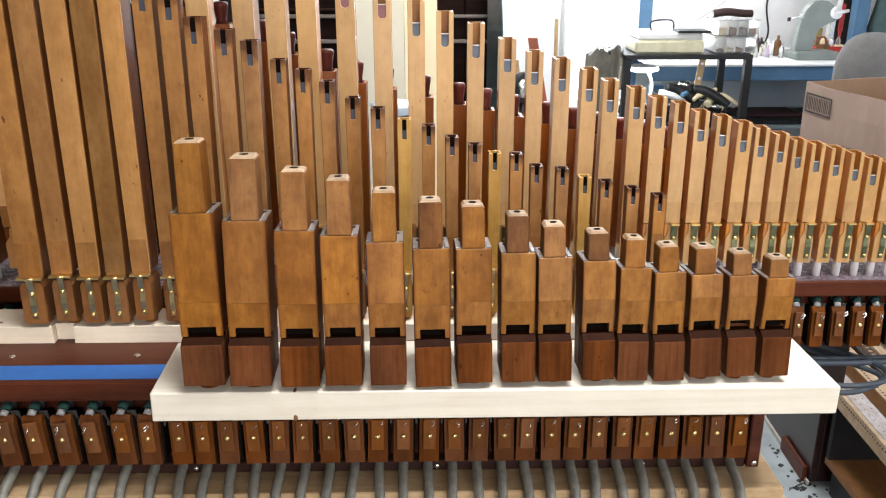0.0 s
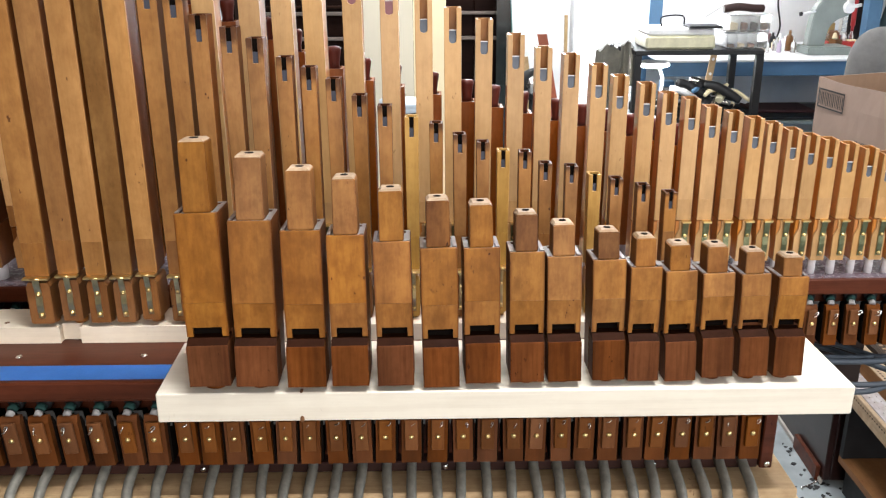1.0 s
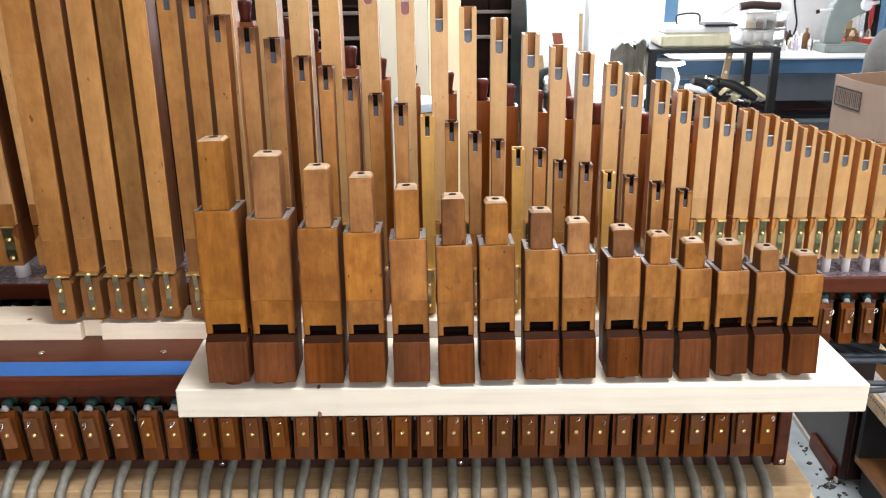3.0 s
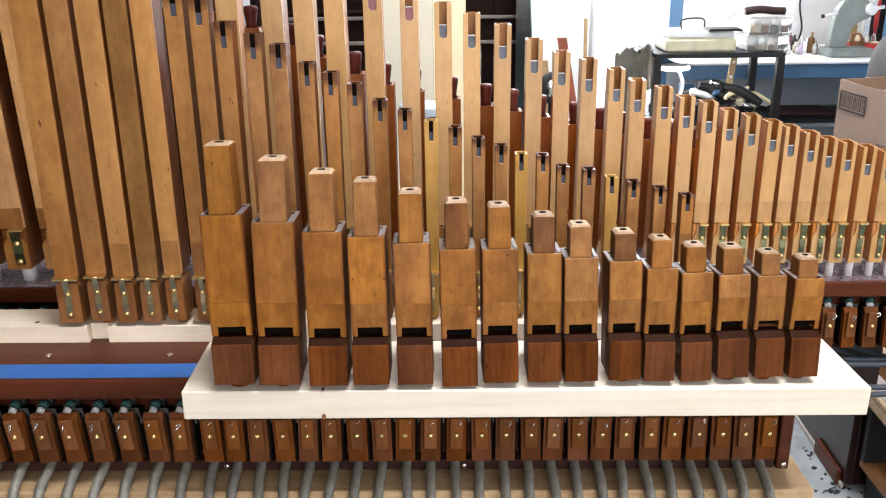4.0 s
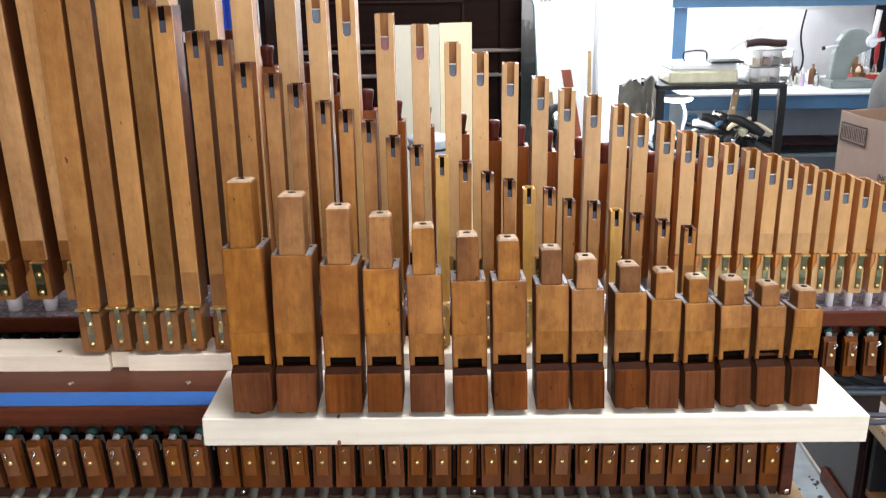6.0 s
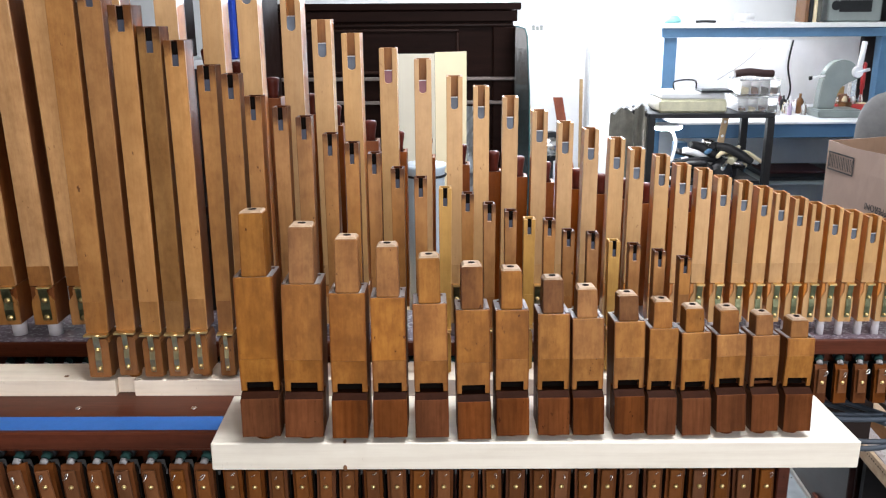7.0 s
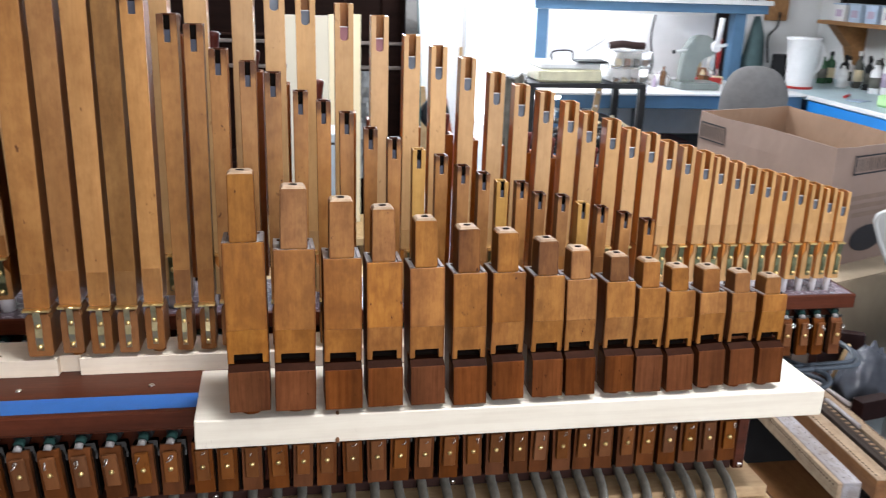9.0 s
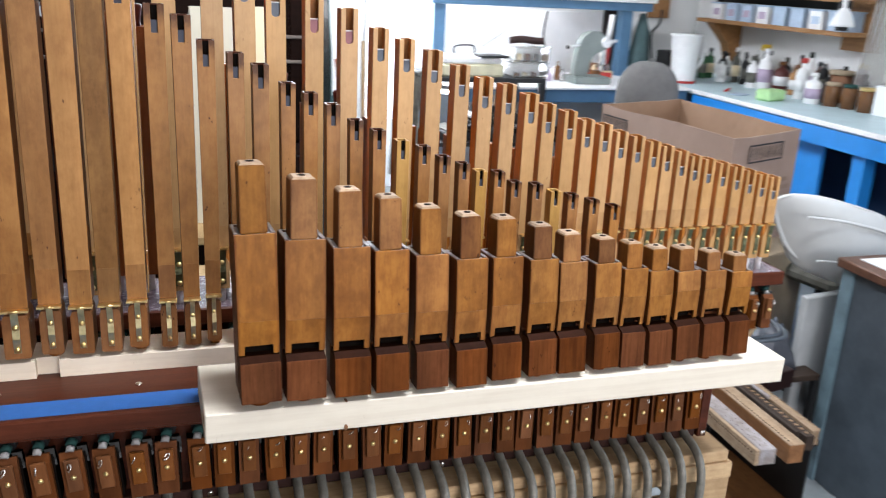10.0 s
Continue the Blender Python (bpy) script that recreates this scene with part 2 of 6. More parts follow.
M_LEAD = plain("lead_tube", (0.215, 0.20, 0.168), 0.45, 0.3, 0.3, 90, 0.3)
M_RUBBER = plain("blue_grey_hose", (0.03, 0.038, 0.05), 0.5, 0.0, 0.2)
M_FELT = plain("green_felt", (0.01, 0.05, 0.043), 0.9)
M_LEATHER = plain("pale_leather", (0.24, 0.225, 0.215), 0.6)
M_RIM = plain("end_grain_sky_sheen", (0.16, 0.137, 0.13), 0.32, 0.0, 0.4, 90)
M_FLAP = plain("dark_leather", (0.035, 0.034, 0.032), 0.55)
M_TIP = plain("white_foot_paper", (0.62, 0.58, 0.585), 0.6)
M_TAPE = plain("blue_masking_tape", (0.028, 0.135, 0.42), 0.6, 0.0, 0.08, 60, 0.1)
M_KNOT = plain("pine_knot", (0.20, 0.085, 0.03), 0.6, 0.0, 0.4, 200)
M_FLOOR = plain("concrete_floor", (0.25, 0.275, 0.285), 0.5, 0.0, 0.35, 5, 0.1)
M_WALL = plain("white_wall_paint", (0.78, 0.78, 0.77), 0.7, 0.0, 0.05, 3)
# out-of-view walls and ceiling, kept dim so less light bounces back
M_WALL_DIM = plain("dim_unseen_wall", (0.15, 0.13, 0.11), 0.8, 0.0, 0.2, 3)
M_CEIL = plain("ceiling_paint", (0.32, 0.31, 0.3), 0.8, 0.0, 0.05, 3)
M_BLUE = plain("blue_steel_paint", (0.075, 0.17, 0.29), 0.45, 0.0, 0.15, 8)
M_BRIGHT_BLUE = plain("bright_blue_paint", (0.02, 0.24, 0.68), 0.45, 0.0, 0.12, 6)
M_TOP = plain("pale_worktop", (0.52, 0.66, 0.70), 0.4, 0.0, 0.1, 6)
M_WHITE = plain("white_laminate", (0.8, 0.8, 0.8), 0.45, 0.0, 0.06, 8)
M_BLACK = plain("black_paint", (0.013, 0.013, 0.014), 0.5, 0.0, 0.3, 20, spec=0.3)
M_GREY = plain("grey_enamel", (0.235, 0.265, 0.25), 0.4, 0.0, 0.12, 10)
M_CHAIR = plain("grey_fabric", (0.155, 0.15, 0.145), 0.9, 0.0, 0.12, 30, 0.3)
M_CHAIR_W = plain("off_white_vinyl", (0.56, 0.56, 0.545), 0.6, 0.0, 0.08, 6)
M_CARD = plain("cardboard", (0.275, 0.187, 0.143), 0.8, 0.0, 0.1, 7, 0.1)
M_CARD_IN = plain("cardboard_inside", (0.30, 0.185, 0.115), 0.85, 0.0, 0.12, 7, 0.1)
M_INK = plain("black_ink", (0.022, 0.018, 0.018), 0.7)
M_CABINET = plain("grey_steel_cabinet", (0.062, 0.078, 0.096), 0.5, 0.0, 0.35, 7)
M_CREAM = plain("cream_board", (0.80, 0.67, 0.43), 0.6, 0.0, 0.06, 5)
M_PLASTIC_W = plain("white_plastic", (0.8, 0.8, 0.8), 0.4, 0.0, 0.05)
M_TRAY = plain("cream_tray", (0.62, 0.58, 0.40), 0.45)
M_RED = plain("red_plastic", (0.5, 0.03, 0.025), 0.4)
M_GREEN = plain("green_tub", (0.46, 0.72, 0.34), 0.35)
M_YELLOW = plain("yellow_cap", (0.6, 0.42, 0.03), 0.4)
M_AMBER = plain("amber_jar", (0.16, 0.07, 0.025), 0.2)
M_BIN = plain("translucent_bin", (0.45, 0.56, 0.70), 0.35)
M_LILAC = plain("lilac_label", (0.45, 0.36, 0.48), 0.6)
M_CLOTH = plain("grey_cloth", (0.115, 0.112, 0.095), 0.9, 0.0, 0.3, 20, 0.3)
M_DKGREEN = plain("dark_green_lacquer", (0.004, 0.01, 0.01), 0.2, 0.0, 0.2, 10, 0.02, 0.5)
M_CLEARP = clear("clear_plastic", (0.85, 0.84, 0.82), 0.2)
M_BROWN = plain("brown_card", (0.22, 0.10, 0.05), 0.7)
M_PALECARD = plain("manila_card", (0.40, 0.31, 0.21), 0.8, 0.0, 0.15, 7, 0.1)
M_CANVAS = plain("grey_canvas", (0.25, 0.235, 0.20), 0.9, 0.0, 0.25, 20, 0.3)
M_LAMP = glow("work_lamp_diffuser", (1.0, 0.99, 0.97), 40.0)
M_BLUEBIN = plain("blue_plastic_bin", (0.02, 0.06, 0.42), 0.4)
M_GLASS = clear("window_glass", (1, 1, 1), 0.0)
M_TUBE = glow("fluorescent_tube", (1.0, 0.98, 0.95), 9.0)
M_TASK = glow("task_tube", (1.0, 0.99, 0.97), 26.0)
M_OUT = glow("bright_outdoors", (0.95, 0.98, 1.0), 2.2)


# ---- mesh helpers ----
def box(bm, x0, x1, y0, y1, z0, z1, bev=0.0):
    v = [bm.verts.new(p) for p in ((x0, y0, z0), (x1, y0, z0), (x1, y1, z0), (x0, y1, z0), (x0, y0, z1), (x1, y0, z1), (x1, y1, z1), (x0, y1, z1))]
    f = [bm.faces.new([v[i] for i in q]) for q in ((3, 2, 1, 0), (4, 5, 6, 7), (0, 1, 5, 4), (1, 2, 6, 5), (2, 3, 7, 6), (3, 0, 4, 7))]
    if bev:
        edges = list({e for q in f for e in q.edges})
        bmesh.ops.bevel(bm, geom=edges, offset=bev, segments=1, affect="EDGES")
    return bm


def cube(x0, x1, y0, y1, z0, z1, bev=0.0):
    return box(bmesh.new(), x0, x1, y0, y1, z0, z1, bev)


def prism(bm, outline, a, b, axis="z"):
    """An outline in a plane, drawn out along an axis from a to b."""
    def put(p, h):
        return {"z": (p[0], p[1], h), "y": (p[0], h, p[1]), "x": (h, p[0], p[1])}[axis]
    lo = [bm.verts.new(put(p, a)) for p in outline]
    hi = [bm.verts.new(put(p, b)) for p in outline]
    k = len(outline)
    bm.faces.new(lo[::-1])
    bm.faces.new(hi)
    for i in range(k):
        bm.faces.new((lo[i], lo[(i + 1) % k], hi[(i + 1) % k], hi[i]))
    bmesh.ops.recalc_face_normals(bm, faces=bm.faces[:])
    return bm


def soften(bm, offset, segments=1):
    """Round every edge of a closed shape a little."""
    bmesh.ops.bevel(bm, geom=bm.edges[:], offset=offset, segments=segments, affect="EDGES")
    return bm


def narrow(bm, z0, z1, f):
    """Draw a shape in at its lower end, by f at z0 and not at all at z1."""
    for v in bm.verts:
        v.co.x *= f + (1 - f) * min(1.0, max(0.0, (v.co.z - z0) / (z1 - z0)))
    return bm


def sweep(bm, pts, r, seg=10, taper=None):
    """A round bar along points."""
    pts = [Vector(p) for p in pts]
    rings = []
    side = None
    for i, p in enumerate(pts):
        d = (pts[min(i + 1, len(pts) - 1)] - pts[max(i - 1, 0)]).normalized()
        if side is None:
            side = d.orthogonal().normalized()
        side = (side - d * side.dot(d)).normalized()
        up = d.cross(side)
        rad = r if taper is None else taper[i]
        rings.append([bm.verts.new(p + (side * math.cos(a) + up * math.sin(a)) * rad) for a in [2 * math.pi * k / seg for k in range(seg)]])
    for a, b in zip(rings, rings[1:]):
        for k in range(seg):
            f = bm.faces.new((a[k], a[(k + 1) % seg], b[(k + 1) % seg], b[k]))
            f.smooth = True
    bm.faces.new(rings[0][::-1])
    bm.faces.new(rings[-1])
    return bm


def bar(p, q, r, seg=10):
    return sweep(bmesh.new(), [p, q], r, seg)


def lathe(profile, seg=20, x=0, y=0, z=0):
    """A turned shape from rows of radius and height."""
    bm = bmesh.new()
    return sweep(bm, [(x, y, z + h + 1e-5 * i) for i, (r, h) in enumerate(profile)], 1, seg, [max(r, 1e-4) for r, h in profile])


def curve_points(keys, steps=6):
    """A smooth line through points."""
    keys = [Vector(k) for k in keys]
    out = []
    for i in range(len(keys) - 1):
        p0, p1, p2, p3 = keys[max(i - 1, 0)], keys[i], keys[i + 1], keys[min(i + 2, len(keys) - 1)]
        for s in range(steps):
            t = s / steps
            out.append(0.5 * ((2 * p1) + (p2 - p0) * t + (2 * p0 - 5 * p1 + 4 * p2 - p3) * t * t + (3 * p1 - p0 - 3 * p2 + p3) * t ** 3))
    return out + [keys[-1]]


def sweep_strip(half, line, thick=0.0009):
    """A thin metal strip of a half width along a line in the y-z plane."""
    bm = bmesh.new()
    rows = [[bm.verts.new((sx, y + dy, z)) for sx, dy in ((-half, 0), (half, 0), (half, thick), (-half, thick))] for y, z in line]
    for a, b in zip(rows, rows[1:]):
        for k in range(4):
            bm.faces.new((a[k], a[(k + 1) % 4], b[(k + 1) % 4], b[k]))
    bm.faces.new(rows[0][::-1])
    bm.faces.new(rows[-1])
    bmesh.ops.recalc_face_normals(bm, faces=bm.faces[:])
    return bm


def mesh_of(name, bm, material):
    me = bpy.data.meshes.new(name)
    bm.to_mesh(me)
    bm.free()
    for m in (material if isinstance(material, (list, tuple)) else (material,)):
        me.materials.append(m)
    return me


def part(name, bm, material, parent, label=""):
    ob = new(name, bm if isinstance(bm, bpy.types.Mesh) else mesh_of(name, bm, material))
    ob.parent = parent
    return tagged(ob, label)


def thing(name, label, category, group="", m=None, kind=""):
    ob = new(name)
    ob.empty_display_size = 0.02
    if m is not None:
        ob.matrix_basis = m
    return tagged(ob, label, category, group, kind)


def single(name, bm, material, label, category, group="", m=None, kind=""):
    ob = new(name, mesh_of(name, bm, material))
    if m is not None:
        ob.matrix_basis = m
    return tagged(ob, label, category, group, kind)


def structure(name, bm, material, label):
    return single(name, bm, material, label, name.split("_")[0], kind="structure")


# ---- the room ----
structure("floor", cube(-3.2, 3.8, -3.2, 6.2, -0.1, 0), M_FLOOR, "worn blue-grey concrete workshop floor")
structure("ceiling", cube(-3.2, 3.8, -3.2, 6.2, 2.9, 3.0), M_CEIL, "unseen grey ceiling, dim to cut bounced light")
structure("wall_west", cube(-3.2, -3.0, -3.0, 6.0, 0, 2.9), M_WALL_DIM, "unseen grey-brown wall, dim to cut bounced light")


def wall_with_opening(name, axis, a0, a1, t0, t1, o0, o1, z0, z1, label):
    bm = bmesh.new()
    for p0, p1, q0, q1 in ((a0, o0, 0, 2.9), (o1, a1, 0, 2.9), (o0, o1, 0, z0), (o0, o1, z1, 2.9)):
        if axis == "x":
            box(bm, p0, p1, t0, t1, q0, q1)
        else:
            box(bm, t0, t1, p0, p1, q0, q1)
    return structure(name, bm, M_WALL_DIM if name == "wall_south" else M_WALL, label)


# the south and east openings are out of view, added for fill light
wall_with_opening("wall_south", "x", -3.2, 3.8, -3.2, -3.0, -0.5, 2.0, 0.9, 2.65, "unseen grey-brown wall with an opening added for fill light")
wall_with_opening("wall_north", "x", -3.2, 3.8, 6.0, 6.2, 0.32, 1.38, 0.5, 2.4, "white painted wall with a bright window opening")
wall_with_opening("wall_east", "y", -3.0, 6.0, 3.65, 3.8, -1.4, 0.8, 1.25, 2.55, "white painted wall with an unseen opening for fill light")


def window_in(name, x0, x1, y, z0, z1):
    w = thing(name, "white window with a bright pane", "window", m=pose(0, y, 0), kind="structure")
    bm = bmesh.new()
    for p in ((x0, x0 + 0.05, z0, z1), (x1 - 0.05, x1, z0, z1), (x0 + 0.05, x1 - 0.05, z0, z0 + 0.05), (x0 + 0.05, x1 - 0.05, z1 - 0.05, z1)):
        box(bm, p[0], p[1], -0.03, 0.03, p[2], p[3])
    part("window_frame", bm, M_WHITE, w)
    pane = part("pane", cube(x0 + 0.05, x1 - 0.05, -0.004, 0.004, z0 + 0.05, z1 - 0.05), M_GLASS, w)
    pane.visible_shadow = False
    return w


window_in("window_1", 0.32, 1.38, 6.09, 0.5, 2.4)
structure("backdrop", cube(-1.5, 3.5, 7.6, 7.62, -0.1, 4.5), M_OUT, "bright sunlit outdoors beyond the window")


# ---- the front plank with its fifteen stopped pipes ----
PLANK = pose(-0.2804, 0.7926, 1.0616, 0, 0.85, 1.6)
plank = thing("pine_plank", "long new pale pine plank lying across the organ chest", "plank", m=PLANK)
bm = cube(0, 0.748, 0, 0.125, -0.0340, 0, 0.0012)
part("board", bm, W_PINE, plank)
for kx, ky, kz, rr in ((0.152, 0.004, 0.0002, 0.0042), (0.152, -0.0003, -0.0312, 0.0034)):
    bmk = bmesh.new()
    bmesh.ops.create_uvsphere(bmk, u_segments=12, v_segments=8, radius=rr)
    bmesh.ops.scale(bmk, vec=(0.7, 0.2, 1.1) if kz < -0.01 else (0.45, 1.2, 0.12), verts=bmk.verts)
    bmesh.ops.translate(bmk, vec=(kx, ky, kz), verts=bmk.verts)
    part("knot", bmk, M_KNOT, plank, "small brown knot in the pine")

FX = (-0.221, -0.1731, -0.1214, -0.0758, -0.0284, 0.0197, 0.0637, 0.1107, 0.1508, 0.198, 0.2353, 0.2761, 0.3163, 0.3557, 0.3939)
FW = (0.0434, 0.0438, 0.041, 0.039, 0.0388, 0.0386, 0.038, 0.0366, 0.0362, 0.0352, 0.0334, 0.0338, 0.0344, 0.0318, 0.0324)
FTOP = (1.2543, 1.2452, 1.2338, 1.2279, 1.2198, 1.2118, 1.2109, 1.2051, 1.1992, 1.1943, 1.1852, 1.1797, 1.1764, 1.1742, 1.17)
FNECK = (1.3263, 1.3099, 1.2956, 1.2861, 1.2727, 1.2618, 1.2563, 1.2453, 1.2333, 1.2248, 1.2169, 1.2084, 1.2058, 1.1993, 1.1918)
FLEAN = (-0.65, 0.64, -0.08, -0.34, -0.6, -0.61, -0.51, -0.72, -1.16, -1.17, -0.16, -1.8, -1.89, -1.49, 0.03)
FBASE = (1.0717, 1.0696, 1.0669, 1.0666, 1.0651, 1.0614, 1.0646, 1.064, 1.0632, 1.0632, 1.0606, 1.059, 1.0622, 1.0616, 1.0606)


def stopped_pipe(i):
    w, x, z0 = FW[i], FX[i], FBASE[i]
    d = w * 1.22
    y = 0.7955 + 0.030 * (x + 0.2187) / 0.6
    p = thing("stopped_pipe", "short stopped wooden organ pipe with a dark mahogany cap", "organ pipe", "stopped pipes on the plank", pose(x, y, z0, -4.3, FLEAN[i], 1.2 + random.uniform(-0.8, 0.8)))
    top, neck = FTOP[i] - z0, FNECK[i] - z0
    cap = 0.0490
    wall = 0.0045
    face = W_FRONT if i < 7 else W_FRONT_PALE
    # dark mahogany cap at the bottom, its upper edge cut back to the windway
    part("cap", soften(prism(bmesh.new(), [(-0.0050, -0.0008), (-0.0050, cap - 0.0052), (0.0048, cap - 0.0030), (d * 0.42, cap - 0.0030), (d * 0.42, -0.0008)], -w * 0.492, w * 0.492, "x"), 0.0004), W_CAP, p, "dark reddish mahogany cap")
    # the windway's near-black colour holds the shade under the lip
    part("windway", prism(bmesh.new(), [(-0.0038, cap - 0.0047), (0.0046, cap + 0.0006), (d * 0.40, cap + 0.0010), (d * 0.40, cap - 0.0028), (0.0048, cap - 0.0028)], -w * 0.486, w * 0.486, "x"), W_WINDWAY_SHADE, p, "windway along the cap top, lip shade in its colour")
    # body: block behind the cap, hollow walls above the mouth
    lip = cap + 0.0125
    seam = lip + 0.0275
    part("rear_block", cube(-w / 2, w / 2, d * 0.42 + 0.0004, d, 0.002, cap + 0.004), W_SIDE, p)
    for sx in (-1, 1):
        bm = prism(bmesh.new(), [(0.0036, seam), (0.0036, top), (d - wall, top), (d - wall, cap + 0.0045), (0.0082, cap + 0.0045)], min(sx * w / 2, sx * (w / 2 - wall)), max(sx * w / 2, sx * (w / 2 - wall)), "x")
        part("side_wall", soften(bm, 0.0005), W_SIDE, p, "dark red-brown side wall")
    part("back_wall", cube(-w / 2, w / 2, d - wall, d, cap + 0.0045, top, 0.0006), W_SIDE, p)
    part("front_board", cube(-w / 2 + 0.0003, w / 2 - 0.0003, 0.0, 0.0035, seam + 0.0001, top, 0.0003), face, p)
    # lip board that slopes back to the mouth, with ears either side
    m = w * 0.345
    bm = prism(bmesh.new(), [(-w / 2 + 0.0003, cap + 0.002), (-m, cap + 0.002), (-m, lip), (m, lip), (m, cap + 0.002), (w / 2 - 0.0003, cap + 0.002), (w / 2 - 0.0003, seam), (-w / 2 + 0.0003, seam)], 0.0, 0.0034, "y")
    for v in bm.verts:
        v.co.y += 0.0046 * (seam - v.co.z) / (seam - cap)
    part("upper_lip", soften(bm, 0.0002), face, p, "lip board that slopes back to the mouth")
    # a black sheet behind the lip gives the mouth its shade
    part("mouth", cube(-w / 2 + wall, w / 2 - wall, 0.017, 0.020, cap + 0.001, lip + 0.02), M_DARK, p, "black sheet in the mouth that stands in for shade")
    # worn wall tops, with the sky's reflection put into their greyish colour
    bm = bmesh.new()
    for x0, x1, y0, y1 in ((-w / 2 + 0.0006, -w / 2 + wall, 0.004, d - 0.0006), (w / 2 - wall, w / 2 - 0.0006, 0.004, d - 0.0006), (-w / 2 + wall + 0.0001, w / 2 - wall - 0.0001, d - wall, d - 0.0006)):
        box(bm, x0, x1, y0, y1, top + 0.0001, top + 0.0007 + random.uniform(0, 0.0004))
    part("wall_rim", bm, M_RIM, p, "greyish pipe wall tops with sky sheen in their colour")
    # stopper: leather gasket, handle with a bored top
    hw, hd = w * 0.315, d * 0.30
    cy = d * 0.47
    part("gasket", cube(-w / 2 + wall, w / 2 - wall, wall, d - wall, top - 0.016, top - 0.0012), M_LEATHER, p, "pale leather gasket round the stopper")
    bm = bmesh.new()
    c = 0.0024
    foot = [bm.verts.new((sx * hw * 1.03, cy + sy * hd * 1.03, top - 0.0012)) for sx, sy in ((-1, -1), (1, -1), (1, 1), (-1, 1))]
    head = [bm.verts.new((sx * hw * 0.98, cy + sy * hd * 0.98, neck - c)) for sx, sy in ((-1, -1), (1, -1), (1, 1), (-1, 1))]
    bm.faces.new(foot[::-1])
    bm.faces.new(head)
    for k in range(4):
        bm.faces.new((foot[k], foot[(k + 1) % 4], head[(k + 1) % 4], head[k]))
    h = part("stopper_handle", soften(bm, 0.0009, 2), W_HANDLE_DARK if i in (5, 7, 9) else W_HANDLE, p, "worn square stopper handle")
    bm = bmesh.new()
    vl = [bm.verts.new((sx * (hw * 0.98 - 0.0010), cy + sy * (hd * 0.98 - 0.0010), neck - c + 0.0001)) for sx, sy in ((-1, -1), (1, -1), (1, 1), (-1, 1))]
    vh = [bm.verts.new((sx * (hw - c * random.uniform(1.2, 1.7)), cy + sy * (hd - c * random.uniform(1.0, 1.5)), neck + random.uniform(-0.0004, 0.0002))) for sx, sy in ((-1, -1), (1, -1), (1, 1), (-1, 1))]
    bm.faces.new((vh[0], vh[1], vh[2]))
    bm.faces.new((vh[0], vh[2], vh[3]))
    for k in range(4):
        bm.faces.new((vl[k], vl[(k + 1) % 4], vh[(k + 1) % 4], vh[k]))
    part("chamfer", bm, W_HANDLE_TOP, h, "pale chamfered end grain")
    # the bore is a black disc, its shade put into the colour
    part("bore", bar((0, cy, neck - 0.004), (0, cy, neck + 0.0005), w * 0.105, 16), M_DARK, h, "black disc for the shade in the bore")
    # turned foot that stands in the plank
    low = 1.0616 - 0.0148 * (x + 0.2795) - z0 - 0.002
    part("foot", lathe([(0.0, low), (w * 0.26, low), (w * 0.28, low + 0.002), (w * 0.28, 0.0015), (0, 0.0015)], 18, 0, d * 0.42), W_CAP, p, "turned mahogany foot")
    return p


for i in range(15):
    stopped_pipe(i)


